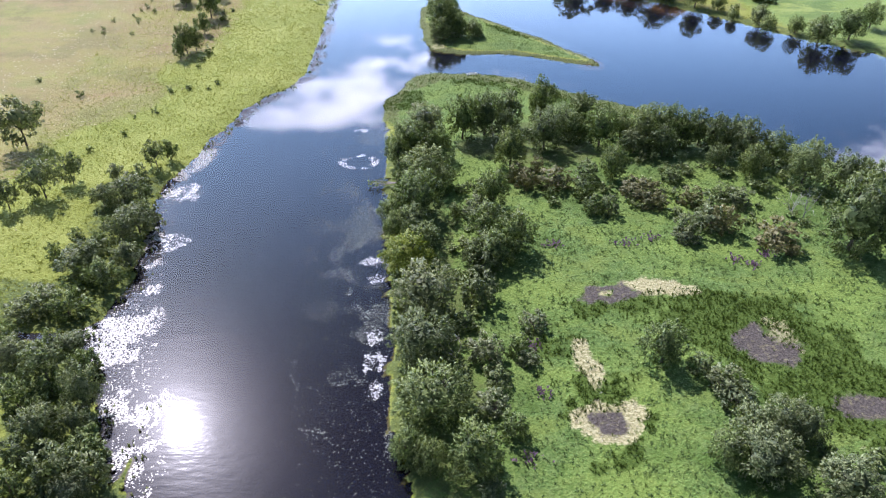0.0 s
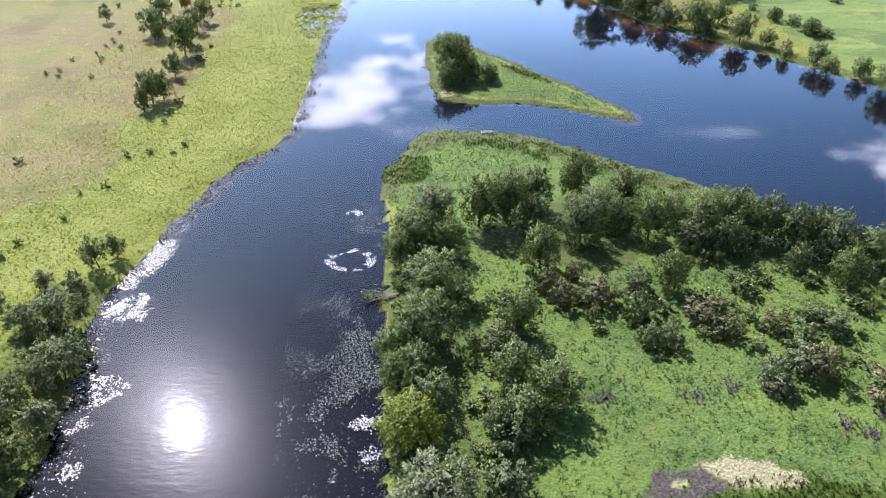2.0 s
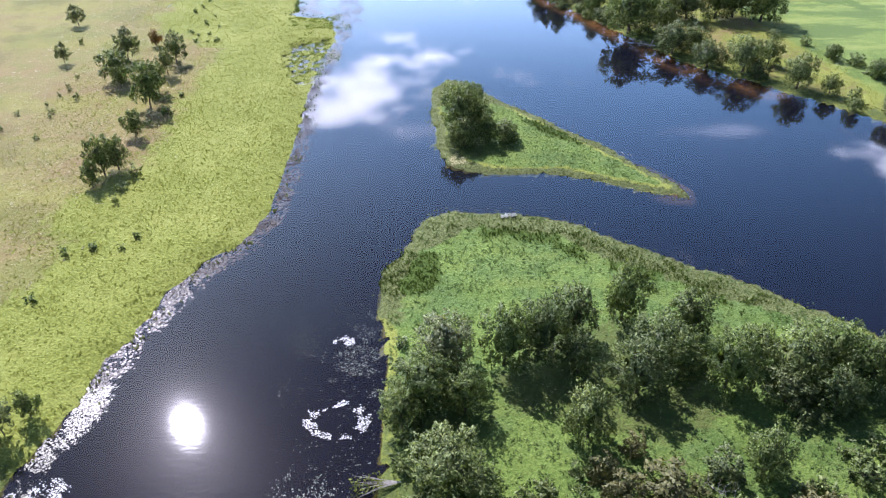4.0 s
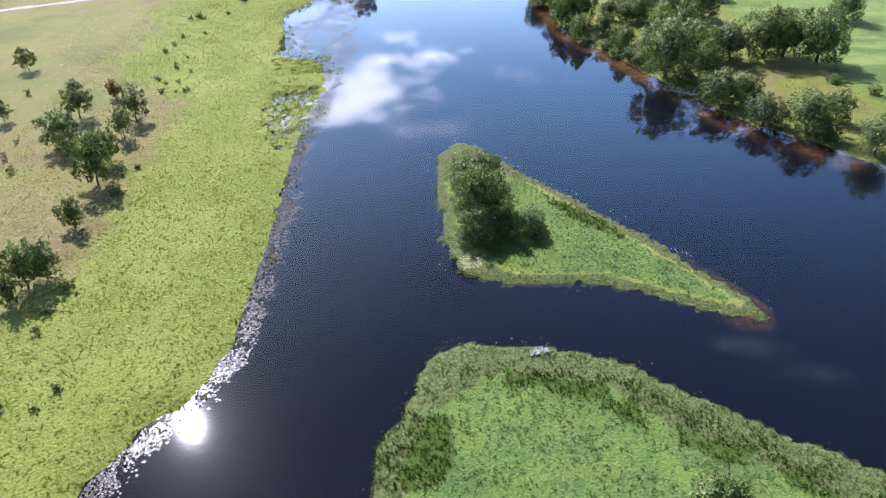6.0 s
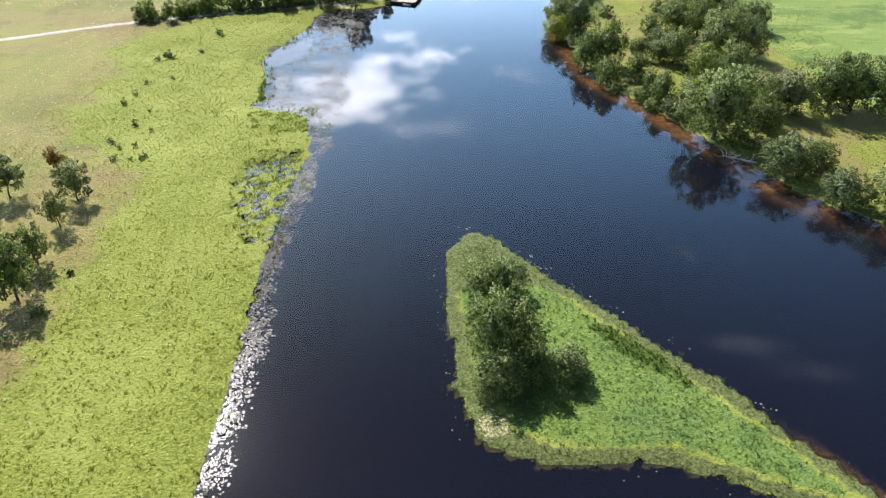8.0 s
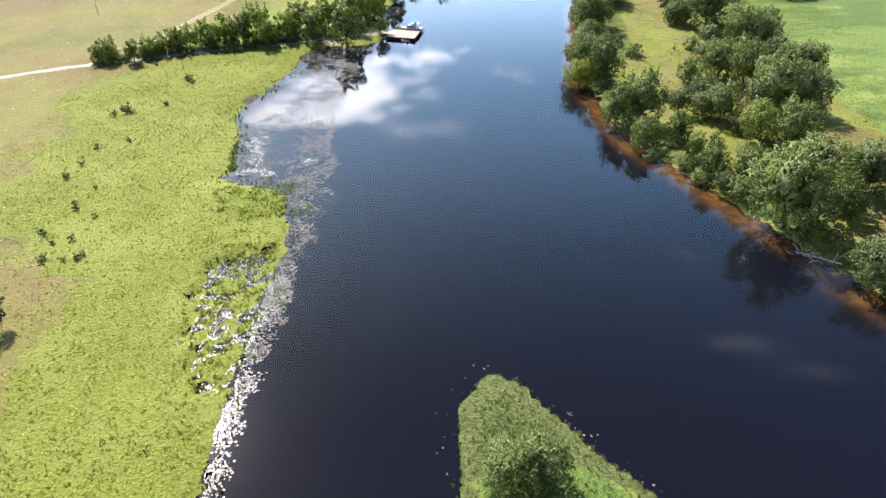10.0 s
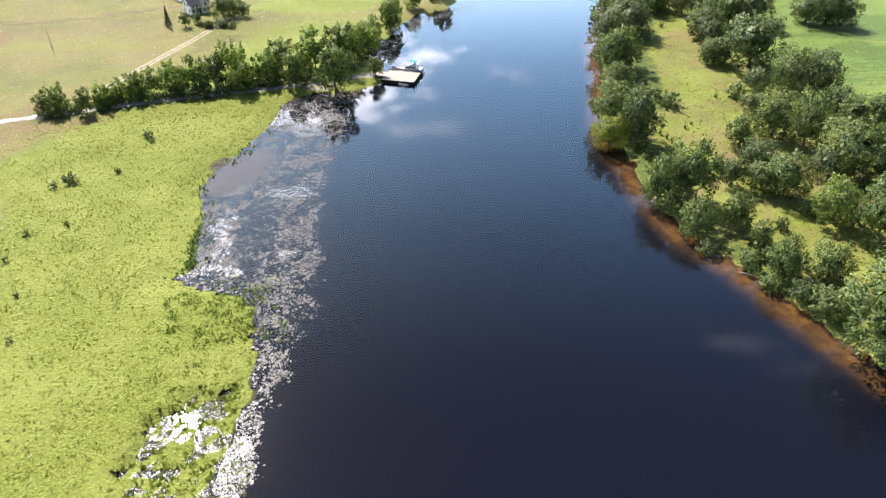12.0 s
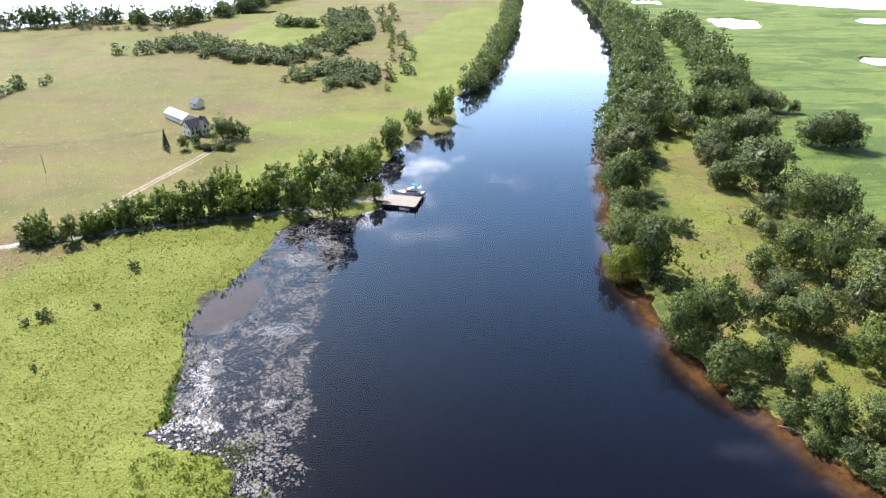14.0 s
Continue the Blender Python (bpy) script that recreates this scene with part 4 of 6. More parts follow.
DOCK_ROW = [(-126.2, 461.5, 6.6, 8.6), (-117.8, 460.6, 5.8, 7.5), (-113.8, 465.2, 5.4, 7), (-110.7, 469.2, 5.5, 7.1), (-106.9, 472.4, 6, 7.9), (-102.4, 474.4, 6.1, 7.9), (-97.9, 477.1, 7, 9.1), (-90.9, 477.7, 7.9, 10.3), (-84.3, 479.7, 8, 10.3), (-78.7, 483.3, 9.8, 12.8), (-74.9, 476.6, 7, 9.1), (-69.2, 483.8, 8.1, 10.5), (-66.4, 493.1, 8.3, 10.9), (-59.8, 481.4, 8, 10.4), (-55.3, 494.4, 10.2, 13.3), (-48.1, 496.7, 10.3, 13.4), (-46.4, 475.2, 11.2, 14.6), (-43.2, 502.6, 8.6, 11.2), (-39.1, 510.5, 8.8, 11.5), (-32.5, 532.9, 8.4, 11), (-34.6, 487.7, 5.5, 7.1), (-130.1, 460, 4.6, 6)]
HOUSE_TREES = [(-99, 548, 9.4, 9.4), (-92, 549.5, 5.8, 5.8), (-96.2, 552.5, 6.2, 6.8), (-111, 537.5, 4.4, 5.6), (-107.5, 541.5, 3.6, 4.2)]
EAST_LIGHT = [(73.9, 399.5, 9.9, 11.5)]
EAST_SHRUBS = [(75.7, 468, 5.8, 4.8), (54.2, 463, 6.2, 4.6), (69.8, 403, 4, 4), (79.2, 388.7, 3.8, 2.9), (50.1, 384.5, 4.9, 4), (51.8, 377.3, 4.7, 3.8), (45.2, 430.2, 4.6, 3.6), (56.5, 425.2, 3.6, 3.6), (61.8, 397.5, 3.1, 3.1), (43.3, 389.9, 4.3, 2.8)]
EAST_GLADE = [(64.5, 357.4, 18.7, 18.3), (78.3, 373.3, 16.4, 13.1), (78.8, 360.7, 8.9, 11.5), (90.2, 371.6, 12.8, 12.8), (109.1, 373.7, 17.8, 16.2), (101.7, 372, 14.1, 16.1), (118.2, 367.8, 17.3, 19.2), (75.8, 336.5, 12.7, 10.5), (84.9, 340, 9.5, 8), (83.9, 322.3, 11.1, 8.9), (94.5, 317.7, 13.1, 11), (105.3, 324, 7.4, 9.1), (97.4, 313.1, 7, 5.6), (148.3, 412.8, 12.6, 12.2)]
EAST_FIELD = [(125.2, 535.6, 12.7, 10.3), (132.6, 534.9, 14.7, 12.9), (137, 531.9, 11.5, 10.3), (128, 579.7, 12.1, 9.1), (136.9, 577, 4.8, 5.3), (119.8, 580.8, 11.2, 10.1)]
PENINSULA_SOUTH = [(-3.7, 104.8, 12.1, 10.3), (-3.8, 92.7, 11.1, 9.4), (-1.5, 79.3, 12.1, 10.3), (-5.4, 70.4, 5.4, 7), (-1.9, 68, 5.3, 6.9), (5.2, 67.9, 8.6, 10.6), (7.3, 63.9, 3.8, 3.3), (39, 91.1, 8.2, 7.5), (48.5, 73.5, 7.3, 7.3), (54.6, 75, 7.3, 7.7), (43.7, 69.6, 6.2, 6.2), (57.3, 73.5, 5.5, 7.1), (48.1, 67.6, 10.1, 8.6), (58.6, 63.2, 9.2, 7.8)]
PENINSULA_SCRUB = [(8.4, 118.2, 6.8, 5.7), (7.1, 109.2, 7.4, 6.6), (7.9, 92.2, 7.1, 5.4), (13.7, 93.8, 4.5, 4.3), (8.2, 80.2, 6.2, 3.4), (11.3, 75.1, 4.7, 4.3), (17.2, 100.8, 5.1, 3.5), (48, 85, 7, 3.8), (45.6, 89.1, 5, 3), (48.9, 81.3, 6.6, 3.6), (9.2, 86.8, 5.5, 3), (4.1, 101.1, 4.7, 3), (15.3, 91.5, 4.3, 2.5)]
WEST_TREES = [(-114.9, 175.6, 11.7, 14.5), (-97.3, 148.5, 8.5, 10.5), (-103.5, 143.2, 5.9, 8.2), (-93.4, 155.3, 5.7, 7.9), (-75.4, 164.7, 5.3, 7.5), (-72.9, 168.4, 3.9, 5.5)]
ORANGE = [(-109.9, 341.7, 4.9, 5.7)]
PASTURE_BUSHES_D = [(-87.2, 283.8, 3.6, 2.5), (-83.5, 246.9, 3.2, 3.5), (-90.4, 276.1, 2.4, 1.7), (-84, 234.2, 1.9, 2.1), (-87.2, 296.9, 1.5, 1.3), (-90.4, 293.8, 1.6, 1.6), (-138.6, 344.1, 2.1, 2.3), (-119, 294.3, 2, 2), (-123.8, 300.8, 1.5, 1.5), (-84.5, 239.9, 2.9, 2)]
EAST_SAPLINGS = [(46.7, 444.2, 1.1, 1.8), (47.9, 441.6, 1.1, 1.8), (48.8, 439.2, 1.1, 1.7), (54.6, 447.6, 1, 1.6), (52.1, 470.8, 1.1, 1.7), (69.6, 468.1, 1.1, 1.7), (57, 449.7, 0.8, 1.3), (69.8, 533.8, 2, 2.2), (51.3, 479.9, 1.5, 1.9)]
EAST_FIELD_BUSHES = [(130.1, 330.4, 5.3, 3.9), (134.4, 322.6, 6, 3.7), (137.4, 313.8, 7.7, 4.7), (141, 309.1, 5.7, 3.4), (119.5, 292.6, 4.7, 4.3), (116.8, 350.7, 4.4, 2.9), (125.1, 341.7, 3.8, 2.9), (164.1, 352.2, 5.2, 3.1)]
PASTURE_BUSHES = [(-114, 209.1, 2.5, 2.2), (-90.3, 182.6, 1.9, 1.7), (-86.8, 197.7, 2, 1.8), (-96.4, 173, 1.9, 1.7), (-87.6, 213.8, 1.8, 1.6), (-81.7, 215.1, 1.8, 1.6), (-75.5, 215.5, 1.5, 1.3), (-73.9, 220.2, 1.5, 1.3), (-132.6, 220.9, 1.9, 1.7), (-118.5, 267.1, 1.7, 1.6), (-122.2, 284, 1.8, 1.6), (-129.3, 267.2, 1.7, 1.6), (-134.9, 270.4, 1.7, 1.6), (-97.2, 167.6, 1.8, 1.6), (-73.5, 219.9, 1.3, 1.2), (-82, 216.1, 1.6, 1.4), (-86.5, 212.6, 1.5, 1.4), (-91.7, 194.1, 1.2, 1.1), (-125.2, 296.4, 1.5, 1.3), (-125.8, 289.6, 1.4, 1.3), (-125.4, 303.6, 1.5, 1.4), (-125.6, 311.1, 1.5, 1.4), (-131.5, 282.8, 1.7, 1.6), (-131.7, 272.7, 1.7, 1.5)]
PASTURE_BUSHES_B = [(-121.2, 281.1, 1.4, 1.2), (-105.7, 420.1, 2.4, 2.1), (-109, 418, 2, 1.8), (-94.5, 445.4, 2.1, 1.9), (-107.6, 382.1, 1.7, 1.6), (-99.3, 368.3, 1.6, 1.5), (-94, 353.6, 1.5, 1.4), (-101.9, 356.1, 1.6, 1.4), (-90, 346.6, 1.8, 1.6), (-96.7, 346.4, 1.5, 1.3), (-105.9, 397.3, 1.8, 1.6), (-92.6, 363.1, 1.3, 1.2), (-87.3, 296.8, 1.6, 1.5), (-88.4, 284.4, 2.4, 2.2), (-106.5, 421.2, 2.6, 2.3), (-105.7, 387.4, 1.7, 1.5), (-107, 380.9, 1.6, 1.5), (-98.5, 366.4, 1.8, 1.6), (-97.6, 352.2, 1.4, 1.3), (-96.9, 344.8, 1.6, 1.4), (-92.4, 345.9, 1.1, 1), (-89.1, 347.5, 1.4, 1.2), (-95.3, 445.4, 2.1, 1.9), (-95.9, 425.6, 1.6, 1.5)]
PASTURE_BUSHES_C = [(-98.2, 400.7, 1.2, 1.1), (-97.5, 376, 1.3, 1.2), (-100.7, 355.2, 1.4, 1.3), (-107.8, 421.9, 1.8, 1.3), (-106.3, 422.8, 1.9, 1.3), (-104.1, 419.6, 1.6, 1.1), (-94.4, 444.5, 1.8, 1.2), (-92.8, 442.2, 1.5, 1), (-95.9, 426.2, 1.3, 0.9), (-99, 401.9, 1.4, 1), (-127.4, 457.6, 1.6, 1.1)]
FAR_WEST_BANK = [(-12.7, 577.1, 10, 13), (-24.8, 561, 7, 8.6), (-32.3, 540.7, 8.8, 10.2), (-38.6, 525.8, 6.8, 8.2), (-43.6, 511.2, 8.4, 9.6), (-17.5, 571.9, 5, 6.4), (-2.8, 626.8, 5.3, 4.8), (8.4, 654.3, 10, 11.5)]


def belt(line, width, count, lo, hi, ratio=1.1, seed=0):
    """Rows for plants scattered along a line."""
    rng = np.random.RandomState(seed)
    p = np.array(line, float)
    seg = np.hypot(*np.diff(p, axis=0).T)
    at = np.concatenate([[0], np.cumsum(seg)])
    rows = []
    for k in range(count):
        s = (k + rng.uniform(0, 1)) / count * at[-1]
        d = rng.uniform(lo, hi)
        rows.append((np.interp(s, at, p[:, 0]) + rng.uniform(-width, width), np.interp(s, at, p[:, 1]) + rng.uniform(-width, width), d, d * ratio * rng.uniform(0.85, 1.15)))
    return rows


plant(ROUND + GREY[:2], PENINSULA_BANK, "broad leafy deciduous tree crowding the grassy river bank", "tree", "trees along the peninsula bank")
plant([YELLOW], PENINSULA_YELLOW, "bright yellow-green deciduous tree on the river bank", "tree", "trees along the peninsula bank")
plant(ROUND[:4] + GREY, PENINSULA_SOUTH, "grey-green leafy tree at the edge of the marsh grass", "tree", "trees along the peninsula bank")
plant(ROUND + DARK, PENINSULA_GROVE, "dense dark green tree in a waterside grove", "tree", "grove on the peninsula")
plant(ROUND + DARK, PENINSULA_EAST, "dense green tree in a row above the channel", "tree", "tree row on the peninsula")
plant(SHRUB_BROWN + SHRUB_GREY[:1], PENINSULA_SHRUBS, "rounded brownish-green shrub standing in lush marsh grass", "shrub", "shrubs in the marsh")
plant(SHRUB + SHRUB_GREY, PENINSULA_BUSHES + PENINSULA_SCRUB, "low leafy green bush in tall marsh grass", "shrub", "bushes in the marsh")
plant(OPEN + VASE[:1], WEST_TREES, "open-crowned green tree standing in the pasture", "tree", "pasture trees")
plant(GREY[:2] + OPEN + SHRUB_GREY + SHRUB[:2], WEST_BANK + WEST_BANK_B, "bushy green tree in a thicket on the west bank", "tree", "west bank thicket")
plant(OPEN + VASE[:2], MEADOW_FAR, "small open-crowned tree standing in the pasture", "tree", "pasture trees")
plant([ORANGE_OPEN], ORANGE, "small tree with orange-brown leaves in the pasture", "tree", "pasture trees")
plant(ROUND, ISLAND_TREES, "leafy tree in the clump on the grassy island", "tree", "island trees")
plant(ROUND + GREY + DARK[:2], EAST_BANK, "leafy green tree leaning over the sandy shallows", "tree", "east bank trees")
plant(ROUND + GREY, EAST_SOUTH, "leafy green tree at the water's edge", "tree", "east bank trees")
plant(ROUND[:4] + DARK[:2] + GREY[:1], EAST_WOOD + EAST_GLADE, "dense green tree in the east bank wood", "tree", "east bank trees")
plant(ROUND + GREY, EAST_NORTH, "large leafy green tree on the east bank", "tree", "east bank trees")
plant([YELLOW], EAST_YELLOW, "yellow-green tree leaning over the river", "tree", "east bank trees")
plant([LIGHT], EAST_LIGHT, "round fresh green tree at the edge of the wood", "tree", "east bank trees")
plant(SHRUB, EAST_SHRUBS, "rounded green bush in the bank meadow", "shrub", "east bank bushes")
plant(BUSH, EAST_SAPLINGS, "small dark sapling in the bank meadow", "shrub", "east bank bushes")
plant(SHRUB[:2], EAST_FIELD_BUSHES, "low rounded bush in the bright bank meadow", "shrub", "east bank bushes")
plant(DARK[:2], EAST_FIELD, "dark green tree standing in the marsh field", "tree", "marsh field trees")
plant(TALL + VASE[:2], DOCK_ROW, "slender green tree in the row beside the gravel road", "tree", "road trees")
plant(TALL, belt([(-128, 459), (-105, 469), (-85, 478), (-62, 489), (-44, 506)], 1.8, 12, 3.2, 6.5, 1.25, 41), "slender green tree in the row beside the gravel road", "tree", "road trees")
plant(SHRUB, belt([(-105, 539), (-100, 536.5), (-93, 537)], 0.8, 8, 2.6, 3.8, 0.7, 43), "low green bush in the hedge before the farmhouse", "shrub", "farmhouse hedge")
plant(VASE + ROUND[:2], HOUSE_TREES, "spreading green tree beside the white farmhouse", "tree", "farmhouse trees")
plant(TALL, FAR_WEST_BANK, "leafy tree at the edge of the far river bank", "tree", "far bank trees")
plant(BUSH, PASTURE_BUSHES + PASTURE_BUSHES_B + PASTURE_BUSHES_C + PASTURE_BUSHES_D, "small dark bush dotted in the grazed pasture", "shrub", "pasture bushes")


def woods(name, models, rows, label):
    """Trees past counting, joined into one object: wood and leaves of each model set down again and again."""
    rng = np.random.RandomState(len(rows))
    zs = plan(np.array([r[0] for r in rows]), np.array([r[1] for r in rows]))[0]
    verts, quads, slots, base = [], [], [], 0
    leaf = None
    packs = []
    for m in models:
        crown = [o for o in m.children if o.name.split(".")[0] in ("crown", "foliage")][0].data
        co = np.empty(len(crown.vertices) * 3, np.float32)
        crown.vertices.foreach_get("co", co)
        packs.append(co.reshape(-1, 3))
        leaf = crown.materials[0]
    post = np.array([(a, b, c) for c in (-0.05, 0.5) for a, b in ((-0.02, -0.02), (0.02, -0.02), (0.02, 0.02), (-0.02, 0.02))])
    sides = np.array([(0, 1, 5, 4), (1, 2, 6, 5), (2, 3, 7, 6), (3, 0, 4, 7)])
    for (x, y, wide, tall), z in zip(rows, zs):
        co = packs[rng.randint(len(packs))]
        a = rng.uniform(0, 2 * math.pi)
        turn = np.array([(math.cos(a), -math.sin(a), 0), (math.sin(a), math.cos(a), 0), (0, 0, 1)])
        for shape, slot, f in ((co, 0, np.arange(len(co)).reshape(-1, 4)), (post, 1, sides)):
            verts.append((shape * [wide * 1.05, wide * 1.05, tall]) @ turn.T + [x, y, max(z, -0.1)])
            quads.append(f + base)
            slots.append(np.full(len(f), slot))
            base += len(shape)
    ob = mesh_object(name, np.concatenate(verts), np.concatenate(quads), leaf, corners=4)
    ob.data.materials.append(BARK)
    ob.data.polygons.foreach_set("material_index", np.concatenate(slots).astype(np.int32))
    return tagged(ob, label, "woods", kind="stuff")


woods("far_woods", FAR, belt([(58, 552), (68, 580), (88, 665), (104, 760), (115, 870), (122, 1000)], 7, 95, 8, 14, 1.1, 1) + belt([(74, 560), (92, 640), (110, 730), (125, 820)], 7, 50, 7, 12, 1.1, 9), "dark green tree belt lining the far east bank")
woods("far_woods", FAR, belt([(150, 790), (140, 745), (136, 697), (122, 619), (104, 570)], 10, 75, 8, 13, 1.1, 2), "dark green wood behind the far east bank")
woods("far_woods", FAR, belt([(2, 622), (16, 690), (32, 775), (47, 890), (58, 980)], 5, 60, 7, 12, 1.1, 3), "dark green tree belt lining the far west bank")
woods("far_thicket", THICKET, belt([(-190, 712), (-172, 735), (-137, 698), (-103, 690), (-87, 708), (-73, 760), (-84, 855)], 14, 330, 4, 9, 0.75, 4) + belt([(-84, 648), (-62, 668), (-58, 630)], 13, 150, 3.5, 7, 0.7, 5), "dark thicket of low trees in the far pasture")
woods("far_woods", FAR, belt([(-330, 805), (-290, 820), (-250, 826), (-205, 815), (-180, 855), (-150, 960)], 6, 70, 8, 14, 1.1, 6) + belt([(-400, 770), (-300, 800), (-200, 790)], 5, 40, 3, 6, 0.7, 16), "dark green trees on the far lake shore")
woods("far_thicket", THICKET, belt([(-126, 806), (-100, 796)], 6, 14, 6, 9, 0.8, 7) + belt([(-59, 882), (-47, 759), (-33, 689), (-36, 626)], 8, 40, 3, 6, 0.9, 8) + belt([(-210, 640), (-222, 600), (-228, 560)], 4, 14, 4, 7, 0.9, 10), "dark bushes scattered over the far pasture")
woods("undergrowth", BUSH, belt([(49, 395), (59, 381), (69, 363), (83, 337)], 2.0, 40, 2, 4, 0.8, 11) + belt([(43, 410), (40, 440), (45, 490), (55, 540)], 2.0, 45, 2.5, 4.5, 0.8, 12) + belt([(-5, 66), (-6.5, 100), (-9, 140), (-12, 185)], 2.0, 60, 2, 4, 0.9, 13) + belt([(-61, 70), (-72, 110), (-76, 150)], 3.0, 40, 2, 4, 0.9, 14) + belt([(-130, 459), (-92, 473), (-62, 482), (-42, 492)], 2.5, 70, 2, 4.5, 0.9, 15), "low leafy undergrowth along the river banks")
woods("thicket", SHRUB, belt([(-60, 62), (-72, 90), (-86, 92)], 9, 15, 3, 6, 1.0, 31) + belt([(-72, 108), (-80, 125), (-76, 150)], 5, 10, 2.5, 4.5, 1.0, 32), "leafy green thicket on the west bank")
woods("undergrowth", BUSH, belt([(2, 84), (4, 110), (6, 140), (12, 160)], 5.0, 60, 1.5, 3.5, 0.8, 17) + belt([(45, 75), (55, 72), (66, 66)], 6.0, 20, 2, 3.5, 0.8, 18) + belt([(30, 150), (50, 148), (75, 140), (95, 128)], 7.0, 50, 1.5, 3.5, 0.7, 19) + belt([(48, 165), (75, 158), (105, 145)], 5.0, 30, 2, 4, 0.8, 20), "low leafy scrub between the peninsula trees")

for m in MODELS:
    for o in (*m.children, m):
        bpy.data.objects.remove(o)


def dead_tree(x, y, tall, seed, lean=0.0, label="bare grey dead tree with forked branches"):
    """A leafless tree: stems that fork three times."""
    rng = np.random.RandomState(seed)
    root = thing("dead_tree", pose(x, y, max(height(x, y), 0), 0, 0, rng.uniform(0, 360)), label, "dead tree", "dead trees")
    verts, faces = [], []

    def grow(p, d, length, r, level):
        e = p + d * length
        tube(verts, faces, [p, p.lerp(e, 0.5) + Vector(rng.normal(0, 0.04 * length, 3)), e], [r, r * 0.8, r * 0.5], 5)
        if level:
            for _ in range(rng.randint(2, 4)):
                grow(e if rng.uniform() < 0.6 else p.lerp(e, 0.7), (d + Vector(rng.normal(0, 0.5, 3)) + Vector((0, 0, 0.12))).normalized(), length * rng.uniform(0.5, 0.8), r * 0.5, level - 1)

    for s in range(3):
        grow(Vector((rng.uniform(-0.4, 0.4), rng.uniform(-0.4, 0.4), -0.1)), (Vector((0, 0, 1)) + Vector(rng.normal(0, 0.18 + lean, 3))).normalized(), tall * 0.42, 0.09, 3)
    mesh_object("trunk", verts, faces, DEAD, root)
    return root


for k, (x, y, tall, lean) in enumerate([(14.5, 182, 6.5, 0.1), (84.2, 139, 8.5, 0.1), (82.5, 141, 7, 0.15), (2.6, 93, 6, 0.5), (36, 151, 6, 0.2), (3.6, 271, 8.5, 0.15), (9, 128, 6, 0.3), (-78, 87, 4, 0.5)]):
    dead_tree(x, y, tall, 80 + k, lean)

# ---- fallen wood ----


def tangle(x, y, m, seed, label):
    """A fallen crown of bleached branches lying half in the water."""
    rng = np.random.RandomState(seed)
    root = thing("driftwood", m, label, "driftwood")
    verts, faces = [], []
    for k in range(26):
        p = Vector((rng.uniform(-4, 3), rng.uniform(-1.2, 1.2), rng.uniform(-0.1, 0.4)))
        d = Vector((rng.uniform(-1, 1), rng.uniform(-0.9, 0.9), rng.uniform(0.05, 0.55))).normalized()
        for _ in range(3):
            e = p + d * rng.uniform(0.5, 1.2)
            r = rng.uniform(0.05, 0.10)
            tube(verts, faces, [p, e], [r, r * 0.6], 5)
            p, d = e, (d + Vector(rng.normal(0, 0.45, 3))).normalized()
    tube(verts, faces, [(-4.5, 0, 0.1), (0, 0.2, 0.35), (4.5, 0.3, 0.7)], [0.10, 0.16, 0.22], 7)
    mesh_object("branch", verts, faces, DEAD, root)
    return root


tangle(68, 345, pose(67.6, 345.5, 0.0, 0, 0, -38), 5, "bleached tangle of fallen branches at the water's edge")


def log(x, y, length, turn, r=0.16, z=None, label="grey weathered log lying on the bank"):
    root = thing("log", pose(x, y, (max(height(x, y), 0.0) if z is None else z) + r * 0.6, 0, 0, turn), label, "log", "logs")
    verts, faces = [], []
    tube(verts, faces, [(-length / 2, 0, 0), (-length * 0.2, 0.06, 0.03), (length * 0.2, -0.04, 0.02), (length / 2, 0.05, 0.05)], [r, r * 0.9, r * 0.8, r * 0.55], 8)
    tube(verts, faces, [(length * 0.1, 0, 0), (length * 0.2, 0.5, 0.25)], [r * 0.45, r * 0.2], 5)
    mesh_object("trunk", verts, faces, DEAD, root)


for row in [(-120.6, 389.6, 4.2, 80, 0.12), (49.5, 382.3, 4.0, -25, 0.08), (44, 392.5, 3.0, -40, 0.08)]:
    log(*row)


def fallen_tree(x, y, turn):
    """A small toppled tree with yellowing leaves reaching over the water."""
    root = thing("fallen_tree", pose(x, y, 0.5, 0, 0, turn), "toppled yellow-brown tree reaching over the water", "tree")
    rng = np.random.RandomState(9)
    verts, faces = [], []
    for k in range(9):
        a = rng.uniform(-0.5, 0.5)
        tube(verts, faces, [(3, 0, 0.3), (0, 1.6 * a, 0.5), (-rng.uniform(2.5, 4.5), 4 * a, 0.4 + rng.uniform(-0.3, 0.4))], [0.10, 0.06, 0.02], 5)
    mesh_object("trunk", verts, faces, DEAD, root)
    n = 160
    c = np.stack([rng.uniform(-4.5, 0.5, n), rng.normal(0, 1.0, n), rng.uniform(0.2, 1.0, n)], -1)
    me = leaf_mesh("foliage", c, rng.normal(size=(n, 3)) + [0, 0, 0.6], rng, 0.45)
    me.materials.append(LEAF_YELLOW)
    new("foliage", me).parent = root


fallen_tree(-14.5, 155.5, 8)


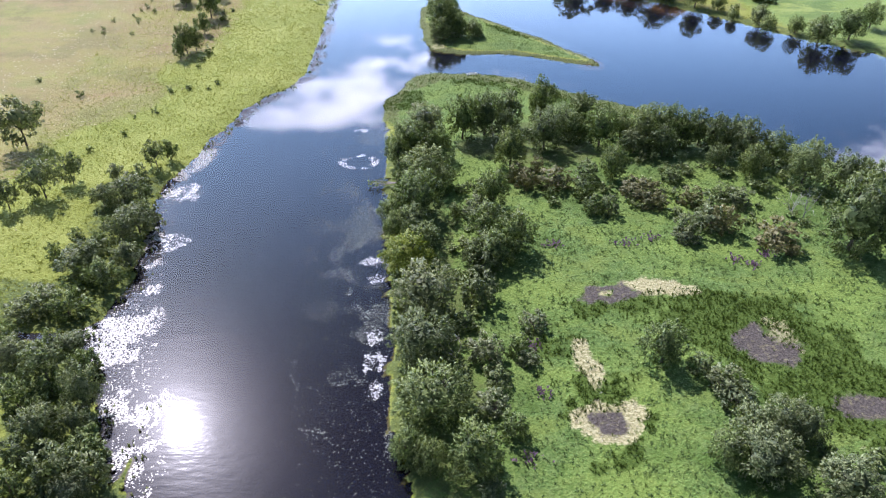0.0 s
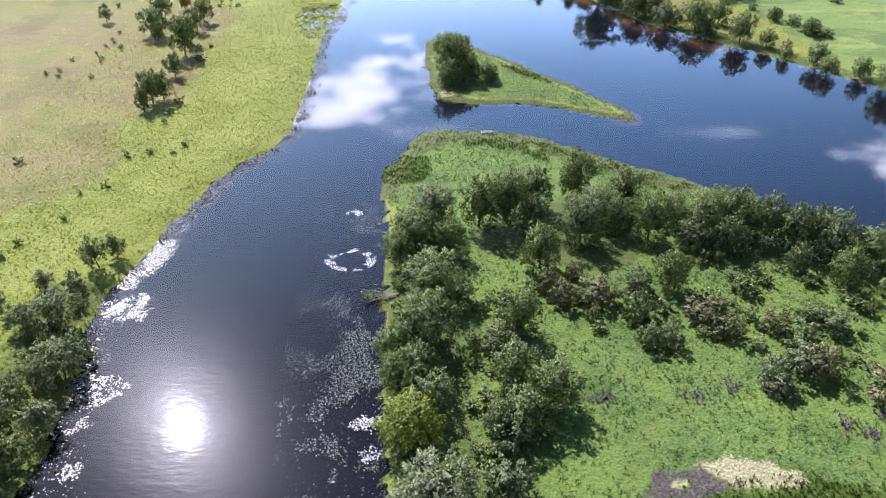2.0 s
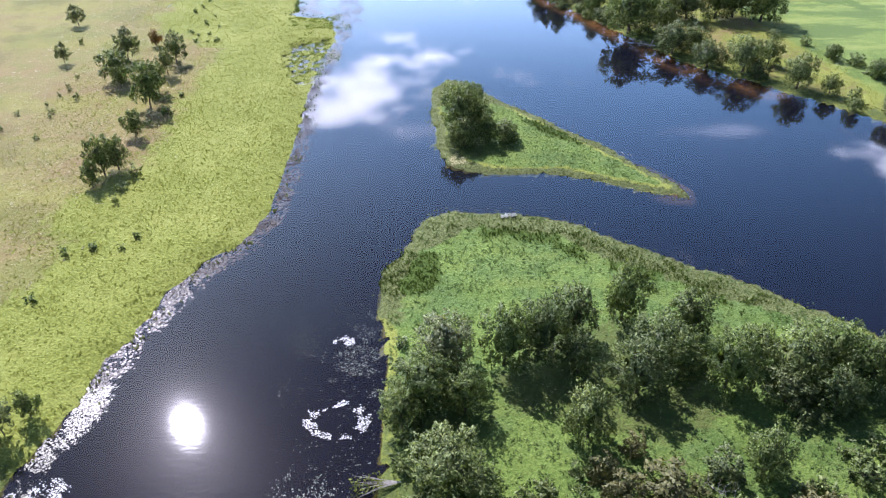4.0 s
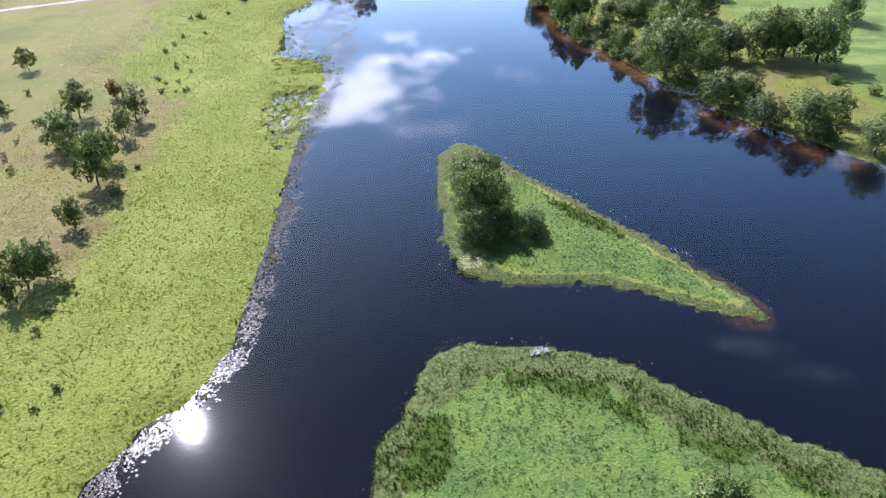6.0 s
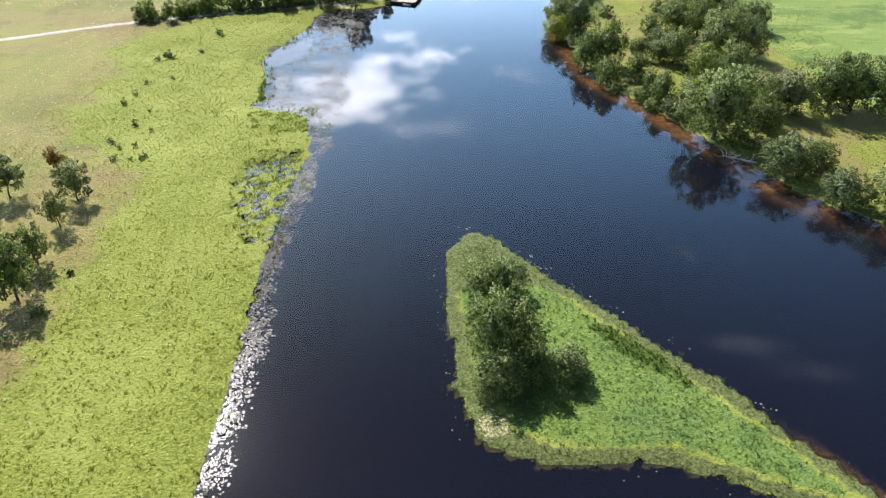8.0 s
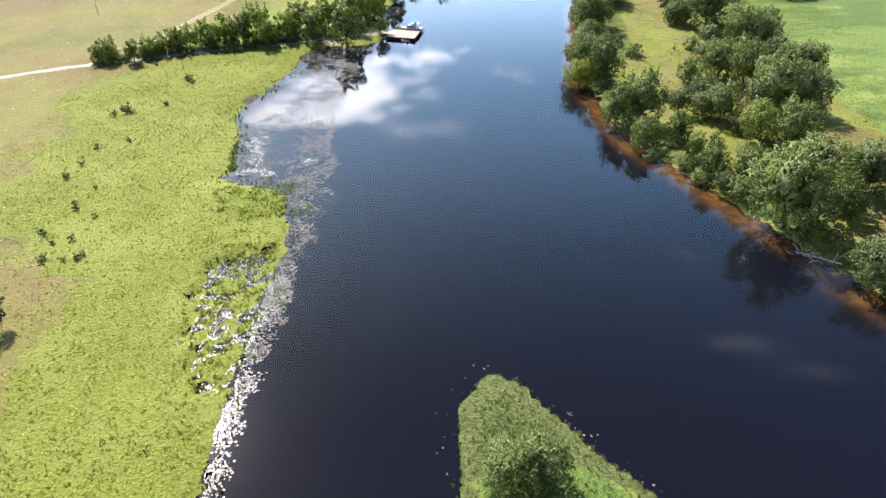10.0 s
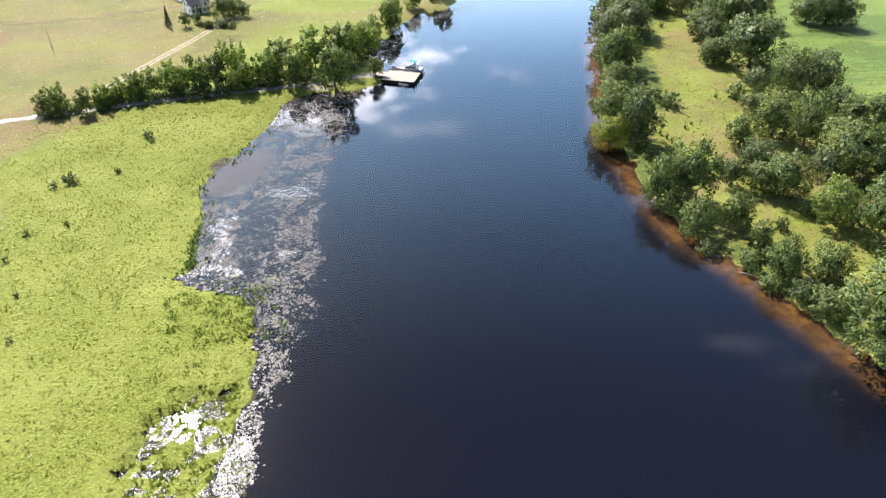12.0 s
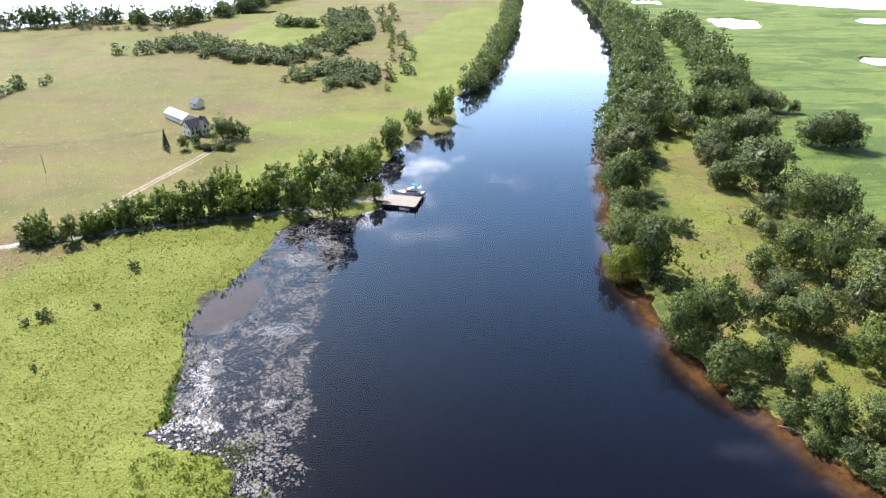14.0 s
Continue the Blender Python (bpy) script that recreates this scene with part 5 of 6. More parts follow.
def conifer(x, y, wide, tall):
    root = thing("conifer", pose(x, y, height(x, y)), "small dark narrow conifer on the farmhouse lawn", "tree")
    verts, faces = [], []
    tube(verts, faces, [(0, 0, -0.1), (0, 0, tall * 0.9)], [0.16, 0.03], 6)
    mesh_object("trunk", verts, faces, BARK, root)
    rng = np.random.RandomState(3)
    n = 900
    t = rng.uniform(0, 1, n) ** 1.4
    a = rng.uniform(0, 2 * math.pi, n)
    r = wide / 2 * (1 - t) * (0.55 + 0.45 * rng.uniform(size=n)) * (0.8 + 0.3 * np.sin(t * 40))
    c = np.stack([r * np.cos(a), r * np.sin(a), tall * (0.08 + 0.92 * t)], -1)
    me = leaf_mesh("crown", c, np.stack([np.cos(a), np.sin(a), np.full(n, 0.9)], -1) + rng.normal(0, 0.3, (n, 3)), rng, 0.5)
    me.materials.append(NEEDLE)
    new("crown", me).parent = root


conifer(-118.1, 538.8, 3.4, 7.5)

# ---- farm ----
SIDING = plain("white_siding", (0.78, 0.78, 0.75), 0.6, vary=0.06, scale=1.5, bump=0.1)
SHINGLE = plain("grey_shingles", (0.085, 0.085, 0.095), 0.8, vary=0.3, scale=3, bump=0.5)
SHED_ROOF = plain("light_grey_roof", (0.26, 0.27, 0.31), 0.55, vary=0.15, scale=2)
METAL_ROOF = plain("white_metal_roof", (0.80, 0.81, 0.83), 0.35, vary=0.05, scale=1)
DARK_GLASS = plain("dark_window_glass", (0.02, 0.024, 0.03), 0.12, vary=0.2, bump=0.0, spec=0.6)
BRICK = plain("chimney_brick", (0.26, 0.11, 0.08), 0.85, vary=0.3, scale=5)
# House door boards; also the shed's open doorway, its inner shade painted dark.
DOOR_DARK = plain("dark_boards_and_doorway", (0.06, 0.045, 0.035), 0.8, vary=0.3, scale=4)


def gable_walls(wide, deep, eave, ridge):
    """Walls of a gabled house as one shell: ridge along y, 0.2 m thick at the base ring."""
    bm = bmesh.new()
    x, y = wide / 2, deep / 2
    v = [bm.verts.new(p) for p in ((-x, -y, -0.3), (x, -y, -0.3), (x, y, -0.3), (-x, y, -0.3), (-x, -y, eave), (x, -y, eave), (x, y, eave), (-x, y, eave), (0, -y, ridge), (0, y, ridge))]
    for f in ((0, 1, 5, 8, 4), (1, 2, 6, 5), (2, 3, 7, 9, 6), (3, 0, 4, 7), (3, 2, 1, 0), (4, 8, 9, 7), (5, 6, 9, 8)):
        bm.faces.new([v[i] for i in f])
    return bm


def roof_slope(wide, deep, eave, ridge, side, over=0.35, thick=0.14):
    """One slope of a gable roof with eaves."""
    bm = bmesh.new()
    x, y = wide / 2, deep / 2 + over
    k = (ridge - eave) / x
    xo = x + over
    pts = [(side * xo, -y, eave - k * over), (side * xo, y, eave - k * over), (0, y, ridge), (0, -y, ridge)]
    lo, hi = [bm.verts.new((a, b, c + 0.02)) for a, b, c in pts], [bm.verts.new((a, b, c + 0.02 + thick)) for a, b, c in pts]
    bm.faces.new(lo)
    bm.faces.new(hi[::-1])
    for i in range(4):
        j = (i + 1) % 4
        bm.faces.new((lo[i], hi[i], hi[j], lo[j]))
    bmesh.ops.recalc_face_normals(bm, faces=bm.faces)
    return bm


def window(parent, x, y, z, face, wide=0.9, tall=1.3, frame=None):
    """A sash window on a wall that faces -y (face 'y') or +x / -x ('x', '-x')."""
    m = {"y": pose(x, y, z), "x": pose(x, y, z, 0, 0, 90), "-x": pose(x, y, z, 0, 0, -90)}[face]
    bm = bmesh.new()
    for x0, x1, z0, z1 in ((-wide / 2 - 0.1, -wide / 2, -0.1, tall + 0.1), (wide / 2, wide / 2 + 0.1, -0.1, tall + 0.1), (-wide / 2, wide / 2, -0.1, 0), (-wide / 2, wide / 2, tall, tall + 0.1), (-wide / 2, wide / 2, tall / 2 - 0.03, tall / 2 + 0.03)):
        box(bm, x0, x1, -0.07, 0.03, z0, z1)
    w_ = part("window", bm, SIDING, parent)
    w_.matrix_local = m
    part("pane", boxed(-wide / 2, wide / 2, -0.03, 0.02, 0, tall), DARK_GLASS, w_)
    return w_


def farmhouse():
    turn = math.degrees(math.atan2(-0.68, 0.73))
    root = thing("farmhouse", pose(-112.0, 556.6, height(-112, 556.6), 0, 0, turn), "white two-storey farmhouse with a dark grey gabled roof", "house")
    wide, deep, eave, ridge = 6.0, 8.4, 3.8, 6.2
    part("wall", gable_walls(wide, deep, eave, ridge), SIDING, root)
    for s in (-1, 1):
        part("roof", roof_slope(wide, deep, eave, ridge, s), SHINGLE, root)
    # cross gable on the sunny side
    wing = part("wing", gable_walls(3.2, 4.0, 3.8, 5.5), SIDING, root)
    wing.matrix_local = pose(2.6, 1.6, 0, 0, 0, 90)
    for s in (-1, 1):
        part("wing_roof", roof_slope(3.2, 4.0, 3.8, 5.5, s, 0.25), SHINGLE, wing)
    chimney = part("chimney", boxed(-0.35, 0.35, -0.35, 0.35, 5.0, 7.0, bevel=0.03), BRICK, root)
    chimney.location = (0.2, 2.5, 0)
    for x in (-1.7, 1.7):
        window(root, x, -deep / 2, 0.9, "y")
        window(root, x * 0.55, -deep / 2, 3.2, "y", 0.8, 1.1)
    for y in (-3.2, -1.4):
        window(root, wide / 2, y, 0.9, "x")
        window(root, wide / 2, y, 2.6, "x", 0.8, 0.8)
    for y in (0.9, 2.3):
        window(root, 4.6, y, 0.9, "x", 0.8, 1.3)
    window(root, 4.6, 1.6, 3.0, "x", 0.8, 1.1)
    for y in (-3, 0, 3):
        window(root, -wide / 2, y, 0.9, "-x")
    door = part("door", boxed(wide / 2 - 0.02, wide / 2 + 0.06, -0.75, 0.0, 0.0, 2.05, bevel=0.01), DOOR_DARK, root)
    part("door_handle", boxed(wide / 2 + 0.06, wide / 2 + 0.12, -0.68, -0.62, 1.0, 1.1), METAL_ROOF, door)


farmhouse()


def barn():
    turn = math.degrees(math.atan2(-0.69, 0.72)) + 90
    root = thing("barn", pose(-124.6, 575.0, height(-125, 575), 0, 0, turn), "long low white barn with a white metal roof", "barn")
    wide, deep, eave, ridge = 5.6, 16.0, 2.4, 4.0
    part("wall", gable_walls(wide, deep, eave, ridge), SIDING, root)
    for s in (-1, 1):
        part("roof", roof_slope(wide, deep, eave, ridge, s, 0.3), METAL_ROOF, root)
    for y in (-6.2, -3.7, -1.2, 1.2, 3.7, 6.2):
        window(root, -wide / 2, y, 1.0, "-x", 0.7, 0.8)
    part("door", boxed(-1.3, 1.3, deep / 2 - 0.02, deep / 2 + 0.06, 0.0, 2.3), SIDING, root)


barn()


def shed():
    turn = math.degrees(math.atan2(-0.35, 0.94))
    root = thing("shed", pose(-123.2, 594.0, height(-123.6, 594), 0, 0, turn), "small white shed with a grey roof and a dark open door", "shed")
    wide, deep, eave, ridge = 4.0, 4.6, 2.4, 4.1
    body = part("wall", gable_walls(deep, wide, eave, ridge), SIDING, root)
    body.matrix_local = pose(0, 0, 0, 0, 0, 90)
    for s in (-1, 1):
        r = part("roof", roof_slope(deep, wide, eave, ridge, s, 0.25), SHED_ROOF, root)
        r.matrix_local = pose(0, 0, 0, 0, 0, 90)
    # Dark slab in place of the shade inside the open doorway.
    part("door", boxed(-wide / 2 - 0.05, -wide / 2 + 0.03, -1.1, 1.1, 0, 2.5), DOOR_DARK, root)
    window(root, 0.6, -deep / 2, 1.1, "y", 0.8, 0.8)


shed()


def post(name, x, y, tall, r, label, category, group=""):
    root = thing(name, pose(x, y, height(x, y)), label, category, group)
    verts, faces = [], []
    tube(verts, faces, [(0, 0, -0.3), (0.02, 0, tall * 0.5), (0, 0.03, tall)], [r, r * 0.9, r * 0.75], 7)
    mesh_object("shaft", verts, faces, DEAD, root)


post("utility_pole", -151.2, 513.2, 7.0, 0.14, "plain weathered wooden pole standing in the pasture", "pole")


def fence(line, gap):
    """A pasture fence: posts and two wires."""
    p = np.array(line, float)
    at = np.concatenate([[0], np.cumsum(np.hypot(*np.diff(p, axis=0).T))])
    s = np.arange(0, at[-1], gap)
    xs, ys = np.interp(s, at, p[:, 0]), np.interp(s, at, p[:, 1])
    zs = plan(xs, ys)[0]
    root = thing("fence", pose(xs[0], ys[0], zs[0]), "old pasture fence with weathered posts and scrub along it", "fence")
    pale = bpy.data.meshes.new("post")
    verts, faces = [], []
    tube(verts, faces, [(0, 0, -0.3), (0, 0, 1.3)], [0.09, 0.08], 6)
    pale.from_pydata(verts, [], faces)
    pale.materials.append(DEAD)
    for x, y, z in zip(xs, ys, zs):
        o = new("post", pale)
        o.parent = root
        o.location = (x - xs[0], y - ys[0], z - zs[0])
    for h in (0.6, 1.1):
        verts, faces = [], []
        tube(verts, faces, [(x - xs[0], y - ys[0], z - zs[0] + h) for x, y, z in zip(xs, ys, zs)], [0.012] * len(xs), 4)
        mesh_object("wire", verts, faces, METAL_ROOF, root)


fence([(-340, 800), (-302, 785), (-244, 751), (-195, 719), (-163, 704), (-114, 678)], 5.0)

# ---- landing stage and boats ----
PLANK = plain("sun_bleached_planks", (0.42, 0.36, 0.29), 0.8, vary=0.22, scale=2.5, bump=0.3)
PILE = plain("tarred_piles", (0.035, 0.03, 0.027), 0.85, vary=0.3, scale=4, bump=0.4)
GELCOAT = plain("white_gelcoat", (0.80, 0.80, 0.80), 0.2, vary=0.04, scale=1, bump=0.0, spec=0.5)
CANVAS = plain("teal_canvas", (0.06, 0.34, 0.36), 0.8, vary=0.12, scale=3)
STEEL = plain("stainless_steel", (0.6, 0.6, 0.62), 0.25, 1.0, vary=0.05)
DECK_GREY = plain("boat_deck", (0.62, 0.61, 0.58), 0.6, vary=0.1, scale=3)
STRIPE = plain("navy_stripe", (0.03, 0.05, 0.10), 0.4, vary=0.1)


def landing_stage():
    """A square wharf: planks on beams, dark piles and boarded faces."""
    root = thing("landing_stage", pose(-26.4, 487.6, 0.0, 0, 0, -14), "square wooden landing stage with sun-bleached planks on dark piles", "dock")
    half, deep = 5.4, 4.2
    n = 26
    w_ = 2 * half / n
    bm = boxed(-w_ / 2 + 0.012, w_ / 2 - 0.012, -deep, deep, 1.0, 1.06)
    me = bpy.data.meshes.new("plank")
    bm.to_mesh(me)
    bm.free()
    me.materials.append(PLANK)
    for k in range(n):
        o = new("plank", me)
        o.parent = root
        o.location = (-half + (k + 0.5) * w_, random.uniform(-0.03, 0.03), random.uniform(-0.008, 0.008))
    for y in (-deep + 0.2, -deep / 3, deep / 3, deep - 0.2):
        part("beam", boxed(-half, half, y - 0.1, y + 0.1, 0.72, 0.99), PILE, root)
    for y in (-deep, deep):
        part("fascia", boxed(-half - 0.05, half + 0.05, y - 0.06, y + 0.02, 0.15, 0.98), PILE, root)
    for x in (-half, half):
        part("fascia", boxed(x - 0.05, x + 0.05, -deep, deep, 0.15, 0.98), PILE, root)
    verts, faces = [], []
    tube(verts, faces, [(0, 0, -2.6), (0, 0, 1.35)], [0.14, 0.13], 8)
    pile_me = bpy.data.meshes.new("pile")
    pile_me.from_pydata(verts, [], faces)
    pile_me.materials.append(PILE)
    for i in range(5):
        for x, y in ((-half + i * half / 2, -deep - 0.2), (-half + i * half / 2, deep + 0.2), (half + 0.2, -deep + i * deep / 2)):
            o = new("pile", pile_me)
            o.parent = root
            o.location = (x, y, random.uniform(-0.15, 0.1))
    ramp = part("ramp", boxed(-half - 6.0, -half - 0.06, -1.6, 2.2, 0.92, 1.03, bevel=0.02), PLANK, root)
    part("curb", boxed(-half, half, deep - 0.25, deep - 0.08, 1.07, 1.2), PLANK, root)


landing_stage()


def hull_mesh(length, beam, sheer, keel, bow=0.42):
    """A boat hull: lofted stations from transom to a raked stem."""
    bm = bmesh.new()
    rings = []
    steps = 12
    for i in range(steps + 1):
        t = i / steps
        full = 1.0 - max(0.0, (t - bow) / (1 - bow)) ** 2.0
        b = beam / 2 * max(full, 0.02) * (0.92 + 0.08 * min(1, t * 4))
        s = sheer * (1 + 0.30 * t * t)
        x = -length / 2 + t * length
        prof = ((0.0, -keel * (1 - 0.6 * t ** 4)), (0.72, -keel * 0.35), (0.93, 0.15), (1.0, s))
        ring = [bm.verts.new((x + (0.25 * (z + keel) if t > 0.8 else 0) * (t - 0.8) * 5 * 0.6, side * b * f, z)) for side, order in ((-1, prof[::-1]), (1, prof[1:])) for f, z in order]
        rings.append(ring)
    for a, b in zip(rings, rings[1:]):
        for k in range(len(a) - 1):
            bm.faces.new((a[k], a[k + 1], b[k + 1], b[k]))
    bm.faces.new(rings[0])
    bm.faces.new(rings[-1][::-1])
    bmesh.ops.recalc_face_normals(bm, faces=bm.faces)
    return bm


def cabin_mesh(x0, x1, half0, half1, z0, z1, rake_front, rake_back, tumble=0.12):
    bm = bmesh.new()
    lo = [(x0, -half0, z0), (x1, -half1, z0), (x1, half1, z0), (x0, half0, z0)]
    hi = [(x0 + rake_back, -half0 + tumble, z1), (x1 - rake_front, -half1 + tumble, z1), (x1 - rake_front, half1 - tumble, z1), (x0 + rake_back, half0 - tumble, z1)]
    v = [bm.verts.new(p) for p in lo + hi]
    for f in ((3, 2, 1, 0), (4, 5, 6, 7), (0, 1, 5, 4), (1, 2, 6, 5), (2, 3, 7, 6), (3, 0, 4, 7)):
        bm.faces.new([v[i] for i in f])
    bmesh.ops.bevel(bm, geom=list(bm.edges), offset=0.06, segments=2, affect="EDGES")
    return bm


def cruiser():
    root = thing("cabin_cruiser", pose(-24.6, 494.0, 0.12, 0, 0, 168), "white cabin cruiser with teal canopy moored at the stage", "boat")
    part("hull", hull_mesh(10.6, 3.3, 1.15, 0.6), GELCOAT, root)
    part("stripe", boxed(-4.8, 1.0, -1.67, 1.67, 0.72, 0.80), STRIPE, root)
    deck = hull_mesh(10.3, 3.1, 0.05, 0.02)
    d = part("deck", deck, DECK_GREY, root)
    d.location = (0, 0, 1.10)
    cab = part("cabin", cabin_mesh(-3.4, 1.2, 1.35, 1.15, 1.1, 2.35, 1.0, 0.1), GELCOAT, root)
    for side in (-1, 1):
        for x0, x1 in ((-3.0, -2.0), (-1.8, -0.8), (-0.6, 0.2)):
            part("side_window", boxed(x0, x1, side * 1.24 - 0.05, side * 1.24 + 0.05, 1.6, 2.1, bevel=0.03), DARK_GLASS, cab)
    wind = part("windscreen", boxed(-0.03, 0.03, -0.95, 0.95, -0.35, 0.35, bevel=0.02), DARK_GLASS, cab)
    wind.matrix_local = pose(0.72, 0, 1.78, 0, -38, 0)
    fly = part("flybridge", cabin_mesh(-3.2, -0.6, 1.1, 0.9, 2.34, 2.8, 0.5, -0.1), GELCOAT, root)
    part("seat", boxed(-2.7, -2.1, -0.8, 0.8, 2.8, 3.05, bevel=0.06), CANVAS, fly)
    can = part("canopy", cabin_mesh(-3.0, -1.0, 1.0, 0.95, 3.7, 3.82, 0.1, 0.1, 0.1), CANVAS, root)
    for x in (-2.8, -1.2):
        for side in (-1, 1):
            verts, faces = [], []
            tube(verts, faces, [(x, side * 0.85, 2.6), (x, side * 0.85, 3.74)], [0.03, 0.03], 6)
            mesh_object("canopy_pole", verts, faces, STEEL, root)
    arch = bmesh.new()
    for side in (-1, 1):
        box(arch, -3.9, -3.6, side * 1.25 - 0.07, side * 1.25 + 0.07, 1.1, 3.0, 0.03)
    box(arch, -3.95, -3.55, -1.3, 1.3, 2.95, 3.1, 0.04)
    part("radar_arch", arch, GELCOAT, root)
    part("transom", boxed(-5.6, -5.2, -1.5, 1.5, 0.05, 0.3, bevel=0.05), GELCOAT, root)
    part("cockpit_sole", boxed(-5.1, -3.5, -1.35, 1.35, 1.15, 1.19), DECK_GREY, root)
    rail, faces = [], []
    for side in (-1, 1):
        pts = [(1.4, side * 1.4, 1.8), (2.9, side * 1.15, 1.9), (4.2, side * 0.7, 2.0), (5.2, side * 0.05, 2.05)]
        tube(rail, faces, pts, [0.025] * 4, 5)
        for x, y, z in pts[:3]:
            tube(rail, faces, [(x, y, z), (x, y, 1.2)], [0.02, 0.02], 5)
    mesh_object("bow_rail", rail, faces, STEEL, root)
    for x in (-3.5, 0.0, 3.0):
        verts, faces = [], []
        tube(verts, faces, [(x, 1.65, 0.35), (x, 1.68, 0.45), (x, 1.68, 0.95), (x, 1.65, 1.05)], [0.04, 0.12, 0.12, 0.04], 8)
        mesh_object("fender", verts, faces, GELCOAT, root)


cruiser()


def dinghy():
    root = thing("dinghy", pose(-25.6, 482.6, 0.05, 0, 0, 166), "small white rowing boat tied to the landing stage", "boat")
    part("hull", hull_mesh(3.2, 1.3, 0.42, 0.15), GELCOAT, root)
    for x in (-0.9, 0.2):
        part("thwart", boxed(x - 0.12, x + 0.12, -0.52, 0.52, 0.44, 0.49), PLANK, root)


dinghy()

# ---- small plants, floating leaves ----


def tufts(name, x, y, z, mat, tall, wide, rng, blades=6, label="", slim=0.30, category="grass"):
    """Grass clumps: blades fanned out from each place."""
    n = len(x)
    a = rng.uniform(0, 2 * math.pi, (n, blades))
    size = rng.uniform(0.6, 1.35, (n, 1))
    reach = wide * size * rng.uniform(0.35, 1.0, (n, blades))
    h = tall * size * rng.uniform(0.6, 1.1, (n, blades))
    cx, sx = np.cos(a), np.sin(a)
    w_ = slim * wide * size
    base = np.stack([np.broadcast_to(x[:, None], a.shape), np.broadcast_to(y[:, None], a.shape), np.broadcast_to(z[:, None], a.shape)], -1)
    l = base + np.stack([-sx * w_ + cx * 0.1 * wide, cx * w_ + sx * 0.1 * wide, np.full(a.shape, -0.05)], -1)
    r = base + np.stack([sx * w_ + cx * 0.1 * wide, -cx * w_ + sx * 0.1 * wide, np.full(a.shape, -0.05)], -1)
    t = base + np.stack([cx * reach, sx * reach, h], -1)
    v = np.stack([l, r, t], 2).reshape(-1, 3)
    ob = mesh_object(name, v, np.arange(len(v)).reshape(-1, 3), mat, corners=3)
    return tagged(ob, label, category, kind="stuff")


def scatter(rng, x0, x1, y0, y1, per):
    n = int((x1 - x0) * (y1 - y0) * per)
    return rng.uniform(x0, x1, n), rng.uniform(y0, y1, n)


GR = np.random.RandomState(21)


def grow(name, boxes, rule, mat, tall, wide, label, blades=6, slim=0.3):
    """Clumps over some stretches of the plan, where the rule's odds let them stand."""
    xs, ys, zs = [], [], []
    for x0, x1, y0, y1, per in boxes:
        x, y = scatter(GR, x0, x1, y0, y1, per)
        z, s, c, reg = plan(x, y)
        ok = GR.uniform(size=len(x)) < rule(x, y, z, s, c, reg)
        xs.append(x[ok]), ys.append(y[ok]), zs.append(np.maximum(z[ok], -0.05))
    return tufts(name, np.concatenate(xs), np.concatenate(ys), np.concatenate(zs), mat, tall, wide, GR, blades, label, slim)


def patchy(x, y, size, seed, lo=-0.2, hi=0.4):
    return smooth(waves(x, y, size, seed), lo, hi)


grow("pasture_grass", [(-125, -45, 100, 300, 1.6), (-130, -45, 300, 480, 1.1)], lambda x, y, z, s, c, r: (r["west"] > 0.5) * (0.55 + 0.45 * patchy(x, y, 13, 71)) * (1 - 0.6 * c["dry"]) * (c["gravel"] < 0.2), TUFT_MEADOW, 0.24, 0.45, "tussocky yellow-green pasture grass", 5, 0.2)
def mounds(name, box, rule, mat, tall, wide, label):
    """Low rounded grass tussocks: five-sided mounds, smoothly shaded."""
    x, y = scatter(GR, *box)
    z, s, c, reg = plan(x, y)
    ok = GR.uniform(size=len(x)) < rule(x, y, z, s, c, reg)
    x, y, z, n = x[ok], y[ok], z[ok], int(ok.sum())
    a = GR.uniform(0, 6.28, (n, 1)) + np.arange(5) * 1.2566
    size = GR.uniform(0.5, 1.4, (n, 1))
    r = wide * size * GR.uniform(0.75, 1.25, (n, 5))
    rim = np.stack([x[:, None] + r * np.cos(a), y[:, None] + r * np.sin(a), np.broadcast_to(z[:, None] - 0.04, a.shape)], -1)
    top = np.stack([x, y, z + tall * size[:, 0]], -1)[:, None, :]
    k = np.arange(5)
    fan = np.stack([k, (k + 1) % 5, np.full(5, 5)], -1)
    f = (np.arange(n)[:, None, None] * 6 + fan).reshape(-1, 3)
    ob = mesh_object(name, np.concatenate([rim, top], 1).reshape(-1, 3), f, mat, corners=3)
    ob.data.polygons.foreach_set("use_smooth", np.ones(len(f), bool))
    return tagged(ob, label, "grass", kind="stuff")


mounds("tussocks", (-128, -45, 100, 480, 0.6), lambda x, y, z, s, c, r: (r["west"] > 1.5) * (0.15 + 0.8 * patchy(x, y, 16, 78, -0.3, 0.5)) * (1 - 0.7 * c["dry"]) * (c["gravel"] < 0.2), TUFT_TUSSOCK, 0.17, 0.34, "rounded green tussocks dotted over the pasture")
grow("dry_grass", [(-150, -60, 120, 480, 0.16), (-250, -40, 480, 700, 0.16)], lambda x, y, z, s, c, r: (r["west"] > 2) * c["dry"], TUFT_STRAW, 0.12, 0.6, "dry tan grass clumps in the pasture", 5)
grow("marsh_herbs", [(-16, 100, 60, 232, 1.6)], lambda x, y, z, s, c, r: (r["pen"] > 1.0) * (1 - c["mud"]) * (1 - 0.9 * c["straw"]) * (1 - c["sedge"]) * (1 - 1.5 * c["grove_shade"]) * (0.35 + 0.65 * patchy(x, y, 5, 72)), TUFT_LUSH, 0.24, 0.50, "lush green marsh herbs and grass", 6, 0.22)
